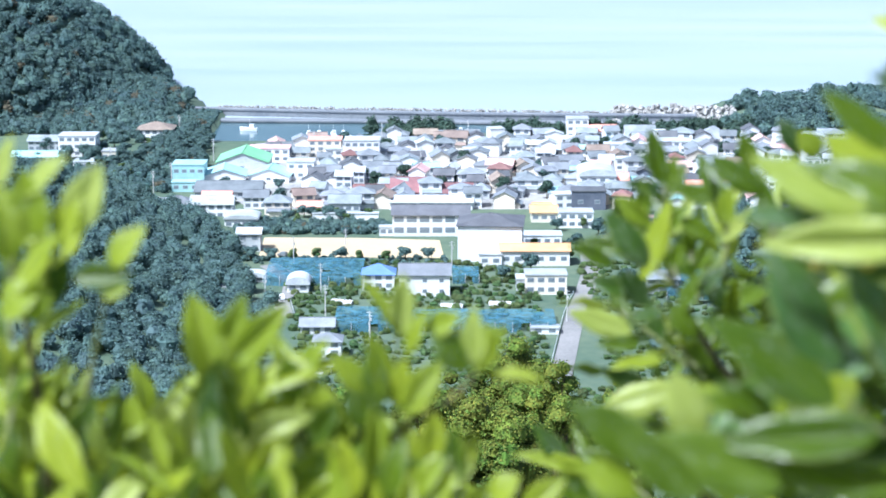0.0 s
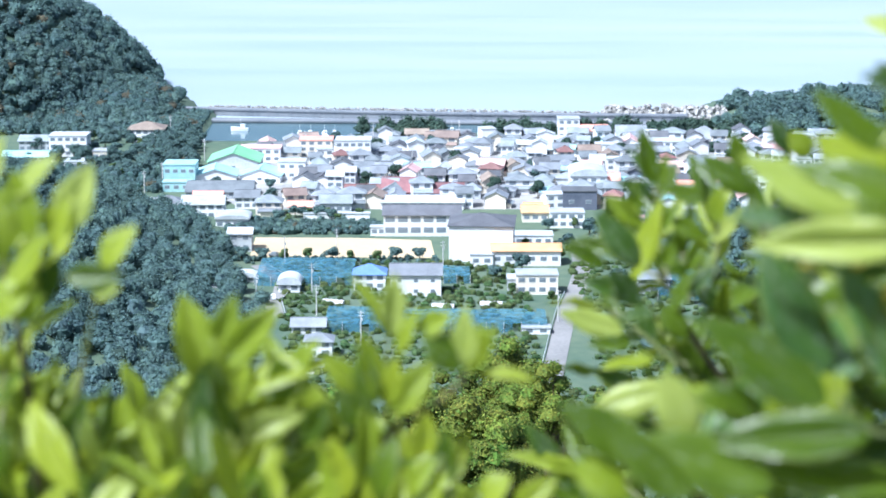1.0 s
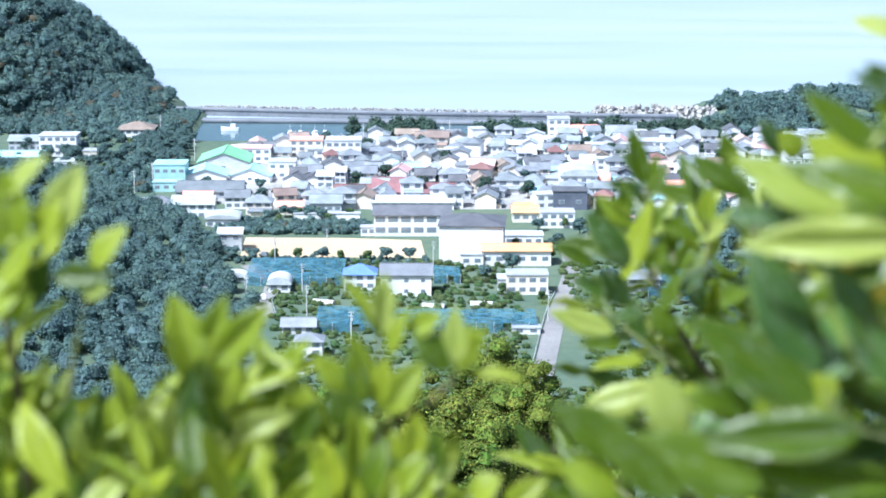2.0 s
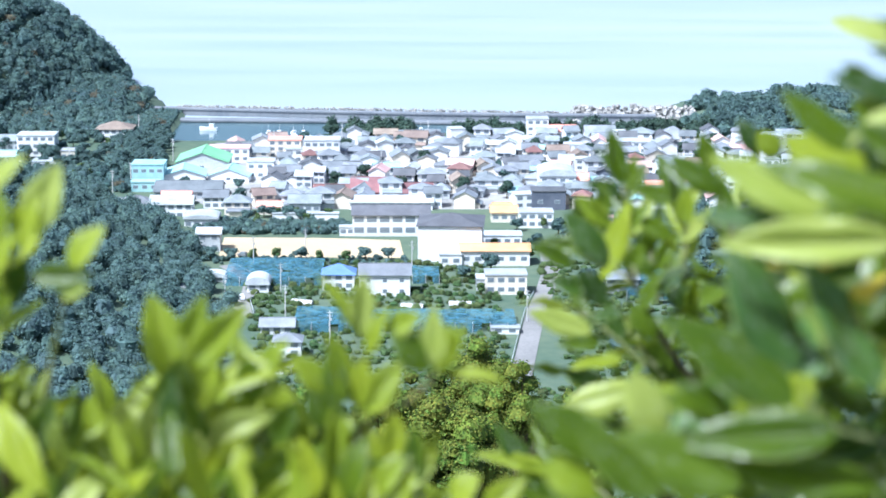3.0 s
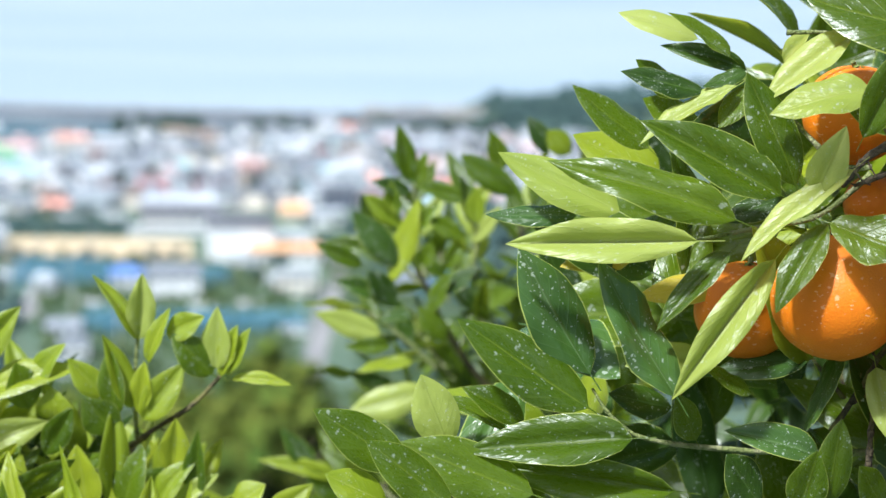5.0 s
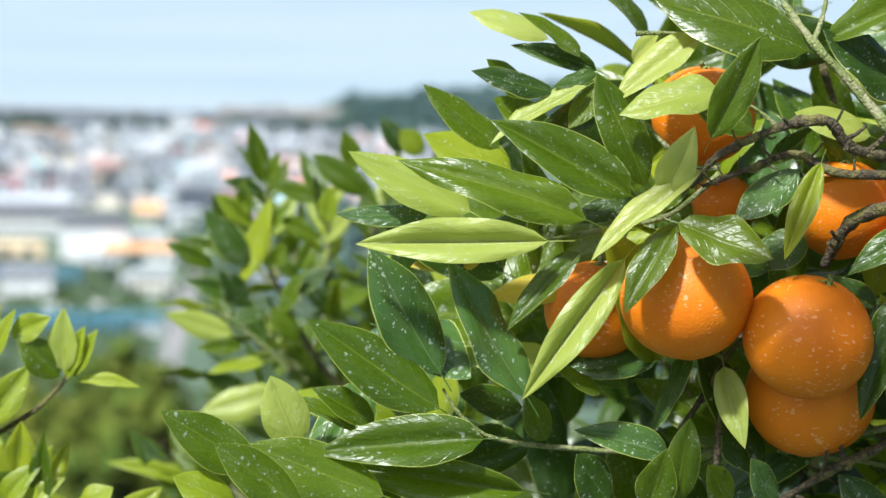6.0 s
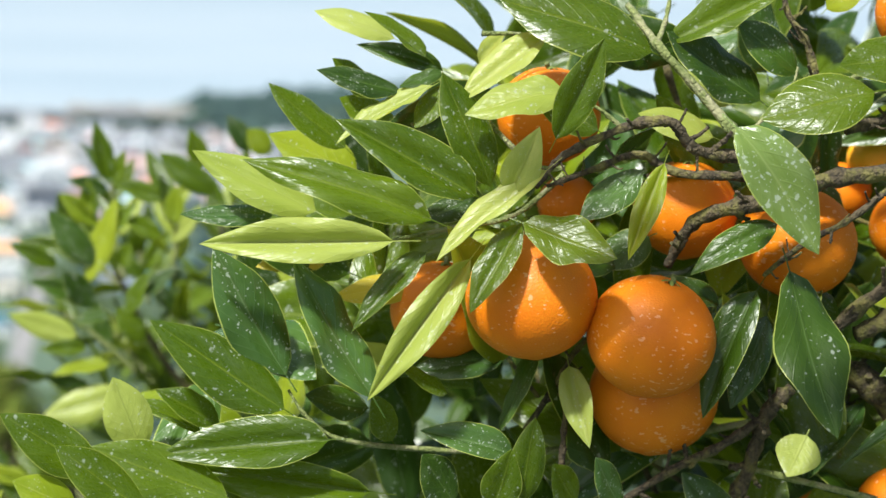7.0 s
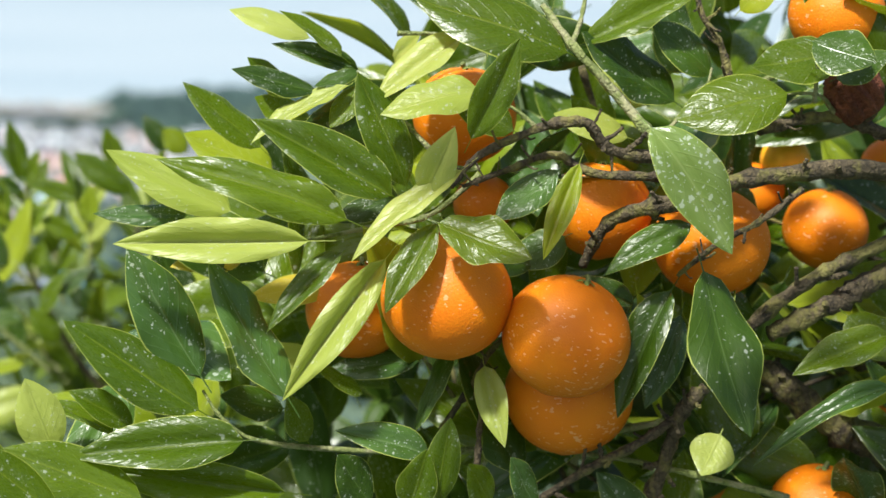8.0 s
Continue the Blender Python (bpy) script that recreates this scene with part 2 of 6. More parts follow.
CONCRETE = surface("harbour_concrete", (0.11, 0.13, 0.16), (0.20, 0.215, 0.235), 0.06, 0.9, fine=10.0, relief=0.3, depth=0.1)
ROCK = surface("breakwater_stone", (0.22, 0.22, 0.215), (0.38, 0.37, 0.35), 0.3, 0.9, fine=8.0, relief=0.6, depth=0.2, island=0.3)
WHITE = surface("white_render_wall", (0.60, 0.615, 0.635), (0.78, 0.79, 0.80), 0.12, 0.8, fine=12.0, relief=0.1, vary=0.18)
CREAM = surface("cream_render_wall", (0.55, 0.50, 0.42), (0.74, 0.69, 0.60), 0.12, 0.8, fine=12.0, relief=0.1, vary=0.3)
GREYWALL = surface("grey_clad_wall", (0.34, 0.37, 0.40), (0.52, 0.55, 0.58), 0.12, 0.8, fine=12.0, relief=0.1, vary=0.4)
DARKWALL = surface("dark_clad_wall", (0.06, 0.08, 0.11), (0.12, 0.14, 0.18), 0.12, 0.8, fine=12.0, relief=0.1, vary=0.3)
PINKWALL = surface("pink_render_wall", (0.62, 0.36, 0.36), (0.74, 0.48, 0.46), 0.12, 0.8, fine=12.0, relief=0.1)
GREYROOF = surface("grey_tile_roof", (0.14, 0.16, 0.18), (0.25, 0.275, 0.30), 0.2, 0.55, fine=10.0, relief=0.5, depth=0.06, vary=0.55)
DARKROOF = surface("dark_tile_roof", (0.07, 0.075, 0.085), (0.13, 0.135, 0.15), 0.2, 0.6, fine=10.0, relief=0.5, depth=0.06, vary=0.3)
REDROOF = surface("red_brown_roof", (0.15, 0.075, 0.075), (0.26, 0.135, 0.13), 0.2, 0.6, fine=10.0, relief=0.4, depth=0.05, vary=0.4)
ORANGEROOF = surface("orange_roof", (0.52, 0.29, 0.14), (0.64, 0.38, 0.20), 0.2, 0.6, fine=10.0, relief=0.3)
SALMON = surface("salmon_roof", (0.62, 0.27, 0.21), (0.74, 0.38, 0.30), 0.2, 0.6, fine=10.0, relief=0.3)
PINKROOF = surface("faded_pink_roof", (0.46, 0.30, 0.29), (0.60, 0.42, 0.40), 0.2, 0.6, fine=10.0, relief=0.3, vary=0.3)
BROWNROOF = surface("weathered_brown_roof", (0.17, 0.13, 0.11), (0.30, 0.24, 0.20), 0.2, 0.6, fine=10.0, relief=0.4, depth=0.05, vary=0.4)
TURQ = surface("turquoise_metal_roof", (0.26, 0.46, 0.49), (0.38, 0.58, 0.60), 0.15, 0.5, fine=10.0, relief=0.2)
GREENROOF = surface("green_metal_roof", (0.17, 0.42, 0.22), (0.25, 0.52, 0.30), 0.15, 0.5, fine=10.0, relief=0.2)
BLUEROOF = surface("blue_metal_roof", (0.09, 0.17, 0.42), (0.16, 0.26, 0.52), 0.15, 0.5, fine=10.0, relief=0.2)
WHITEROOF = surface("pale_metal_roof", (0.27, 0.30, 0.33), (0.48, 0.51, 0.53), 0.15, 0.55, fine=10.0, relief=0.3, vary=0.45)
NET = surface("blue_orchard_net", (0.03, 0.12, 0.18), (0.07, 0.19, 0.26), 0.15, 0.8, fine=14.0, relief=0.3)
POLE = surface("utility_pole_concrete", (0.40, 0.40, 0.40), (0.58, 0.58, 0.57), 1.0, 0.85)
BOATPAINT = surface("white_boat_paint", (0.70, 0.74, 0.78), (0.84, 0.86, 0.88), 0.4, 0.4)


def thin(mat, cover, scale):
    """Lets a net be seen through between its threads and torn patches."""
    nt = mat.node_tree
    at = nt.nodes.new("ShaderNodeTexCoord").outputs["Object"]
    n = noise_of(nt, scale, 4.0, at)
    ms, clear = nt.nodes.new("ShaderNodeMixShader"), nt.nodes.new("ShaderNodeBsdfTransparent")
    nt.links.new(ramp(nt, n.outputs["Fac"], [(0.35, (cover - 0.3,) * 3), (0.6, (cover + 0.15,) * 3)]).outputs[0], ms.inputs[0])
    nt.links.new(clear.outputs[0], ms.inputs[1])
    nt.links.new(nt.nodes["Principled BSDF"].outputs[0], ms.inputs[2])
    nt.links.new(ms.outputs[0], nt.nodes["Material Output"].inputs[0])


thin(NET, 0.6, 0.4)


def glass_material():
    m, nt, b = material("window_glass", 0.08)
    n = noise_of(nt, 0.6)
    nt.links.new(ramp(nt, n.outputs["Fac"], [(0.3, (0.12, 0.15, 0.18)), (0.7, (0.24, 0.28, 0.32))]).outputs[0], b.inputs["Base Color"])
    return m


def sea_material():
    m, nt, b = material("calm_sea_water", 0.16)
    at = nt.nodes.new("ShaderNodeTexCoord").outputs["Object"]
    st = nt.nodes.new("ShaderNodeMapping")
    st.inputs["Scale"].default_value = (0.0025, 0.016, 1.0)
    nt.links.new(at, st.inputs[0])
    swell, fine = noise_of(nt, 1.0, 5.0, st.outputs[0]), noise_of(nt, 0.35, 4.0, at)
    nt.links.new(ramp(nt, swell.outputs["Fac"], [(0.3, (0.30, 0.375, 0.43)), (0.75, (0.37, 0.42, 0.455))]).outputs[0], b.inputs["Base Color"])
    nt.links.new(ramp(nt, swell.outputs["Fac"], [(0.35, (0.30, 0.30, 0.30)), (0.7, (0.40, 0.40, 0.40))]).outputs[0], b.inputs["Roughness"])
    bump(nt, b, maths(nt, "ADD", fine.outputs["Fac"], swell.outputs["Fac"]), 0.25, 0.6)
    return m


GLASS, SEA = glass_material(), sea_material()
# Darker tint paints the reflection of sea wall and hills into the basin.
BASIN = surface("darkened_harbour_water", (0.05, 0.10, 0.12), (0.09, 0.145, 0.165), 0.03, 0.12, fine=14.0, relief=0.25, depth=0.1)
TYRE = surface("black_tyre", (0.02, 0.02, 0.02), (0.04, 0.04, 0.04), 3.0, 0.9)


# ---- building helpers ----
def part(name, bm, mat, parent=None, label="", smooth=False):
    """Links a bmesh, or (verts, faces), as one mesh object under its thing."""
    me = bpy.data.meshes.new(name)
    if isinstance(bm, tuple):
        me.from_pydata(bm[0], [], bm[1])
    else:
        bm.to_mesh(me)
        bm.free()
    me.materials.append(mat)
    if smooth:
        me.shade_smooth()
    ob = new(name, me)
    ob.parent = parent
    if label:
        tagged(ob, label)
    return ob


def box(bm, x0, x1, y0, y1, z0, z1, bevel=0.0):
    vs = [bm.verts.new(p) for p in ((x0, y0, z0), (x1, y0, z0), (x1, y1, z0), (x0, y1, z0), (x0, y0, z1), (x1, y0, z1), (x1, y1, z1), (x0, y1, z1))]
    for f in ((0, 3, 2, 1), (4, 5, 6, 7), (0, 1, 5, 4), (1, 2, 6, 5), (2, 3, 7, 6), (3, 0, 4, 7)):
        bm.faces.new([vs[i] for i in f])
    return bm


def boxed(*a):
    return box(bmesh.new(), *a)


def tube(points, radii, sides=8, knots=0.0, seed=1):
    """A bent, tapering limb along points, as verts and faces."""
    rng = np.random.default_rng(seed)
    pts, rad = [], []
    P = [Vector(p) for p in points]
    for i in range(len(P) - 1):
        a, b, c, d = P[max(i - 1, 0)], P[i], P[i + 1], P[min(i + 2, len(P) - 1)]
        for k in range(8):
            s = k / 8
            pts.append(0.5 * (2 * b + (c - a) * s + (2 * a - 5 * b + 4 * c - d) * s * s + (3 * b - a - 3 * c + d) * s ** 3))
            rad.append(radii[i] * (1 - s) + radii[i + 1] * s)
    pts.append(P[-1]), rad.append(radii[-1])
    verts, faces = [], []
    side = Vector((0.3, 0.5, 0.8)).normalized()
    for i, p in enumerate(pts):
        d = (pts[min(i + 1, len(pts) - 1)] - pts[max(i - 1, 0)]).normalized()
        side = (side - d * side.dot(d)).normalized()
        up = d.cross(side)
        r = rad[i] * (1 + knots * rng.uniform(-0.5, 1) * (rng.random() < 0.5))
        for k in range(sides):
            a = 2 * math.pi * k / sides
            rr = r * (1 + knots * 0.6 * rng.uniform(-1, 1))
            verts.append(p + (side * math.cos(a) + up * math.sin(a)) * rr)
    for i in range(len(pts) - 1):
        for k in range(sides):
            a, b = i * sides + k, i * sides + (k + 1) % sides
            faces.append((a, b, b + sides, a + sides))
    faces.append(tuple(range(sides))[::-1])
    faces.append(tuple(range(len(verts) - sides, len(verts))))
    return verts, faces


def leaf_cloud(rng, lobes, per_area, size, lift=0.35):
    """Many small folded leaves or sprays over uneven lobes (x, y, z, rx, ry, rz); arrays of verts and quads."""
    V, Fc, n0 = [], [], 0
    for x, y, z, rx, ry, rz in lobes:
        n = max(12, int(per_area * (rx * ry + ry * rz + rx * rz) * 4))
        d = rng.normal(size=(n, 3))
        d /= np.linalg.norm(d, axis=1)[:, None]
        d[:, 2] = np.where(d[:, 2] < -0.55, -d[:, 2], d[:, 2])
        bumpy = 1 + 0.16 * np.sin(d[:, 0] * 7 + x) * np.sin(d[:, 1] * 6 + y) + 0.12 * np.sin(d[:, 2] * 9 + z)
        c = np.array([x, y, z]) + d * np.array([rx, ry, rz]) * (bumpy * rng.uniform(0.72, 1.06, n))[:, None]
        nrm = d + rng.normal(scale=0.38, size=(n, 3)) + np.array([0, 0, lift])
        nrm /= np.linalg.norm(nrm, axis=1)[:, None]
        a = np.cross(nrm, rng.normal(size=(n, 3)))
        a /= np.linalg.norm(a, axis=1)[:, None]
        b = np.cross(nrm, a)
        s = (size * rng.uniform(0.6, 1.35, n))[:, None]
        q = np.stack([c - a * s, c + b * s * 0.62 - nrm * s * 0.2, c + a * s, c - b * s * 0.62 - nrm * s * 0.2], axis=1).reshape(-1, 3)
        V.append(q)
        Fc.append(np.arange(n * 4).reshape(-1, 4) + n0)
        n0 += n * 4
    return np.concatenate(V), np.concatenate(Fc)


def cores(lobes, k=0.8):
    """Uneven inner masses that close the crowns."""
    V, Fc = [], []
    for x, y, z, rx, ry, rz in lobes:
        n0 = len(V)
        for i in range(1, 5):
            th = math.pi * i / 5
            for j in range(8):
                ph = 2 * math.pi * j / 8
                w = k * (1 + 0.15 * math.sin(j * 2.3 + x) + 0.1 * math.sin(i * 3 + y))
                V.append((x + rx * w * math.sin(th) * math.cos(ph), y + ry * w * math.sin(th) * math.sin(ph), z + rz * w * math.cos(th)))
        for i in range(3):
            for j in range(8):
                a, b = n0 + i * 8 + j, n0 + i * 8 + (j + 1) % 8
                Fc.append((a, a + 8, b + 8, b))
        Fc.append(tuple(n0 + j for j in range(8)))
        Fc.append(tuple(n0 + 31 - j for j in range(8)))
    return V, Fc


def crown(name, rng, lobes, per_area, size, mat, parent=None, label="", k=0.8):
    v, f = leaf_cloud(rng, lobes, per_area, size)
    cv, cf = cores(lobes, k)
    n = len(v)
    return part(name, ([tuple(p) for p in v] + list(cv), [tuple(q) for q in f] + [tuple(i + n for i in q) for q in cf]), mat, parent, label)


# ---- land and water ----
def swell(x, a, b):
    s = min(max((x - a) / (b - a), 0.0), 1.0)
    return s * s * (3 - 2 * s)


def land(x, y):
    """Height of the ground: the camera's terrace hill, the valley floor, a wooded spur, the cape hills, and the shore."""
    z = 3.0
    # terrace hill under the orchard, falling to the valley
    hill = 148.4 - max(y - 1.6, 0) * 0.47 + max(-y, 0) * 0.15 + 6 * math.sin(x * 0.02) * swell(y, 10, 120)
    z = max(z, hill) if y < 420 else z
    # wooded spur along the valley's side
    spur = 26 * swell(-x - 0.11 * (y - 560), 48, 150) * swell(y, 470, 560) * (1 - swell(y, 700, 800))
    # cape hill
    d = math.hypot((x + 362) / 207, (y - 1120) / 200)
    cape = max(141 * max(0, 1 - d) ** 0.78, 11 * max(0, 1 - math.hypot((x + 165) / 38, (y - 1060) / 60)))
    d2 = math.hypot((x - 400) / 265, (y - 1050) / 95)
    east = 8 * max(0, 1 - d2 * d2)
    z += spur + max(cape, east)
    shore = 975 + 30 * swell(x, 60, 180) + (70 if x < -114 else 0)
    if cape < 0.5 and east < 0.3:
        z -= 9.0 * swell(y, shore - 12, shore + 12)
        if -112 < x < -38 and y > 900:
            z -= 9.0 * swell(y, 940, 946) * (1 - swell(y, shore, shore + 20)) * swell(x, -114, -108) * (1 - swell(x, -46, -38))
    elif cape < 0.5:
        z -= 9.0 * swell(y, 1120, 1150)
    return z


def build_ground():
    xs = np.concatenate([np.linspace(-1600, -420, 14), np.linspace(-400, 400, 161), np.linspace(420, 1600, 14)])
    ys = np.concatenate([np.linspace(-300, -8, 10), np.linspace(-4, 40, 23), np.linspace(46, 460, 60), np.linspace(466, 1300, 160), np.linspace(1330, 1900, 8)])
    xs = np.sort(np.concatenate([xs, np.linspace(-4, 4, 9)[1::2]]))
    v = [(x, y, land(x, y)) for y in ys for x in xs]
    w = len(xs)
    f = [(j * w + i, j * w + i + 1, (j + 1) * w + i + 1, (j + 1) * w + i) for j in range(len(ys) - 1) for i in range(w - 1)]
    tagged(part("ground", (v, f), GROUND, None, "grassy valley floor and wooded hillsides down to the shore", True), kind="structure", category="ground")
    s = 6000
    bm = bmesh.new()
    bm.faces.new([bm.verts.new(p) for p in ((-s, 905, 0.4), (s, 905, 0.4), (s, 9000, 0.4), (-s, 9000, 0.4))])
    tagged(part("water", bm, SEA, None, "pale calm sea with faint streaks"), kind="structure", category="water")


build_ground()


def darkened_harbour_water():
    bm = bmesh.new()
    bm.faces.new([bm.verts.new(p) for p in ((-116, 936, 0.46), (-34, 936, 0.46), (-30, 968, 0.46), (132, 976, 0.46), (132, 1002, 0.46), (-40, 1013, 0.46), (-122, 1017, 0.46))])
    tagged(part("water", bm, BASIN, None, "still harbour water tinted dark for the wall's and hills' reflection"), kind="structure", category="water")


darkened_harbour_water()


def forest(name, label, seed, spots_of, mat, size, per_area, rust=None):
    """Crowns over a stretch of land, one stuff object (and one of turning trees)."""
    rng = np.random.default_rng(seed)
    lobes, turning = [], []
    for x, y, r in spots_of(rng):
        z = land(x, y)
        h = r * rng.uniform(0.85, 1.25)
        group = turning if rust and rng.random() < 0.03 else lobes
        group.append((x, y, z + h * 0.75, r, r, h))
        for _ in range(2):
            a = rng.uniform(0, 6.28)
            group.append((x + math.cos(a) * r * 0.6, y + math.sin(a) * r * 0.6, z + h * rng.uniform(0.5, 1.0), r * 0.6, r * 0.6, r * 0.55))
    tagged(crown(name, rng, lobes, per_area, size, mat), label, "trees", kind="stuff")
    if turning:
        tagged(crown("turning_trees", rng, turning, per_area, size, rust), "russet autumn trees among the green woods", "trees", kind="stuff")


def cape_spots(rng):
    out = []
    while len(out) < 3300:
        x, y = rng.uniform(-400, -154), rng.uniform(915, 1190)
        if rng.random() < 0.3:
            x, y = rng.uniform(-230, -118), rng.uniform(952, 1045)
            if x > -140:
                y = rng.uniform(952, 982)
            if rng.random() < 0.35:
                x, y = rng.uniform(-198, -136), rng.uniform(1010, 1085)
            out.append((x, y, rng.uniform(2.0, 3.4)))
        elif math.hypot((x + 362) / 207, (y - 1120) / 200) < 1.01:
            out.append((x, y, rng.uniform(2.4, 4.4)))
    return out


def point_spots(rng):
    return [(rng.uniform(-142, -116), rng.uniform(978, 1044), rng.uniform(0.9, 1.5)) for _ in range(330)]


def edge_spots(rng):
    out = []
    while len(out) < 330:
        x, y = rng.uniform(-190, -110), rng.uniform(800, 940)
        if (x > -137 and y < 928 and y > 780 - (x + 110) * 0.6) or y < 850:
            out.append((x, y, rng.uniform(1.5, 2.9)))
    return out


def spur_spots(rng):
    out = []
    while len(out) < 2500:
        x, y = rng.uniform(-230, -20), rng.uniform(390, 800)
        edge = -57 - 0.13 * (y - 600) - 6 * math.sin(y * 0.05)
        if x < edge and y < min(745 + (-98 - x) * 1.9, 742) and (y < 708 or x < edge - 9 or rng.random() < 0.15):
            out.append((x, y, rng.uniform(2.2, 4.0)))
    return out


def east_spots(rng):
    out = []
    while len(out) < 640:
        x, y = rng.uniform(140, 380), rng.uniform(955, 1110)
        if (x > 150 or y < 1000) and y < 1052 + 0.36 * (x - 140):
            out.append((x, y, rng.uniform(2.4, 4.2)))
    return out


def shore_spots(rng):
    return [(x, rng.uniform(948, 970), rng.uniform(2.4, 4.4)) for x in rng.uniform(-36, 150, 120) if not 6 < x < 24]


forest("cape_woods", "dense evergreen woods on a steep cape", 3, cape_spots, FOLIAGE_HAZED, 0.6, 0.6, RUST_LEAF)
forest("point_shrubs", "low green scrub on the point beside the harbour", 23, point_spots, FOLIAGE_HAZED, 0.4, 1.3)
forest("town_edge_woods", "mixed green trees along the edge of the town", 29, edge_spots, FOLIAGE_HAZED, 0.42, 1.1, RUST_LEAF)
forest("spur_woods", "dark evergreen woods at the valley's side", 4, spur_spots, FOLIAGE_HAZED, 0.42, 1.2)
forest("headland_woods", "low green woods on a headland", 5, east_spots, FOLIAGE_HAZED, 0.7, 0.9)
def grove_spots(rng):
    out = []
    while len(out) < 800:
        x, y = rng.uniform(62, 340), rng.uniform(400, 790)
        if x > 64 + 0.10 * (y - 400) or y < 560:
            out.append((x, y, rng.uniform(2.2, 4.2)))
    return out


forest("valley_groves", "green groves on the valley's far side", 7, grove_spots, FOLIAGE_HAZED, 0.6, 0.8)
def yard_spots(rng):
    return [(rng.uniform(-76, -19), rng.uniform(717, 738), rng.uniform(0.8, 1.9)) for _ in range(330)] + [(rng.uniform(-72, 2), rng.uniform(666, 675), rng.uniform(0.5, 1.1)) for _ in range(150)]


forest("schoolyard_shrubs", "dense hedges and shrubs round the schoolyard", 17, yard_spots, FOLIAGE_HAZED, 0.4, 1.4, RUST_LEAF)
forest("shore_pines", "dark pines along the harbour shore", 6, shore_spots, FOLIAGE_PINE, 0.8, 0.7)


# ---- harbour ----
def wall_run(name, label, pts, height, thick, mat, base=-3.0):
    """A long wall along pts, with a coping, as one thing."""
    root = tagged(new(name), label, "sea wall", kind="structure")
    for i in range(len(pts) - 1):
        a, b = Vector((*pts[i], 0)), Vector((*pts[i + 1], 0))
        m = Matrix.Translation(a) @ Matrix.Rotation(math.atan2(b.y - a.y, b.x - a.x), 4, "Z")
        n = (b - a).length
        o = part("wall_section", boxed(0, n, -thick / 2, thick / 2, base, height - 0.8), mat, root)
        o.matrix_basis = m
        o = part("coping", boxed(-0.1, n, -thick / 2 - 0.5, thick / 2 + 0.2, height - 0.797, height), mat, root)
        o.matrix_basis = m
        k = 0
        while k * 12 < n:
            o = part("buttress", boxed(k * 12, k * 12 + 0.7, -thick / 2 - 0.3, -thick / 2 + 0.01, base, height - 1.2), mat, root)
            o.matrix_basis = m
            k += 1
    return root


wall_run("breakwater", "long grey concrete breakwater across the bay", [(-134, 1046), (-60, 1034), (20, 1024), (130, 1018)], 4.2, 5.0, CONCRETE)
wall_run("quay", "low concrete quay along the harbour", [(-128, 1020), (-40, 1016), (130, 1004)], 1.7, 9.0, CONCRETE)


def rubble(name, label, seed, n, x0, x1, y0, y1, zs, size=1.0):
    rng = np.random.default_rng(seed)
    V, Fc = [], []
    for _ in range(n):
        x, y = rng.uniform(x0, x1), rng.uniform(y0, y1)
        z = zs * (1 - abs(2 * (y - y0) / (y1 - y0) - 1)) * rng.uniform(0.5, 1.2)
        if size < 1:
            y, z = 1046 - 0.112 * (x + 134) + rng.uniform(3.5, 6.5), zs + rng.uniform(-1.2, 0.2)
        m = Euler(rng.uniform(0, 6, 3)).to_matrix()
        s = size * rng.uniform(0.6, 1.4)
        n0 = len(V)
        for c in ((-1, -1, -1), (1, -1, -1), (1, 1, -1), (-1, 1, -1), (-1, -1, 1), (1, -1, 1), (1, 1, 1), (-1, 1, 1)):
            V.append(Vector((x, y, z)) + m @ Vector([q * s * rng.uniform(0.6, 1) for q in c]))
        Fc += [tuple(n0 + i for i in f) for f in ((0, 3, 2, 1), (4, 5, 6, 7), (0, 1, 5, 4), (1, 2, 6, 5), (2, 3, 7, 6), (3, 0, 4, 7))]
    tagged(part(name, (V, Fc), ROCK), label, "rocks", kind="stuff")


rubble("breakwater_rocks", "pale tumbled wave-breaking blocks on the sea wall", 8, 560, 88, 152, 1016, 1046, 6.4)
rubble("wall_stones", "small pale stones along the breakwater's crest", 9, 900, -120, 90, 1030, 1052, 4.3, 0.42)


def fishing_boat():
    root = tagged(new("fishing_boat"), "small white fishing boat moored in the harbour", "boat", "boats in the harbour")
    bm = bmesh.new()
    rings = []
    for s in range(9):
        u = s / 8
        w = 1.25 * (1 - max(0, u - 0.5) ** 2 * 3.6) * (0.85 + 0.15 * u)
        sheer = 0.5 + 0.7 * max(0, u - 0.4)
        y = -4.5 + 9 * u
        rings.append([bm.verts.new(p) for p in ((-w, y, 1.0 + sheer), (-w * 0.7, y, 0), (0, y, -0.4 + 0.3 * u), (w * 0.7, y, 0), (w, y, 1.0 + sheer))])
    for a, b in zip(rings, rings[1:]):
        for i in range(4):
            bm.faces.new((a[i], b[i], b[i + 1], a[i + 1]))
        bm.faces.new((a[0], a[4], b[4], b[0]))
    bm.faces.new(rings[0])
    part("hull", bm, BOATPAINT, root)
    c = part("cabin", boxed(-0.8, 0.8, -2.8, -0.6, 1.3, 3.4), BOATPAINT, root)
    part("cabin_window", boxed(-0.6, 0.6, -2.82, -2.79, 2.5, 3.1), GLASS, c)
    part("mast", boxed(-0.06, 0.06, -0.5, -0.38, 1.4, 6.2), POLE, root)
    return root


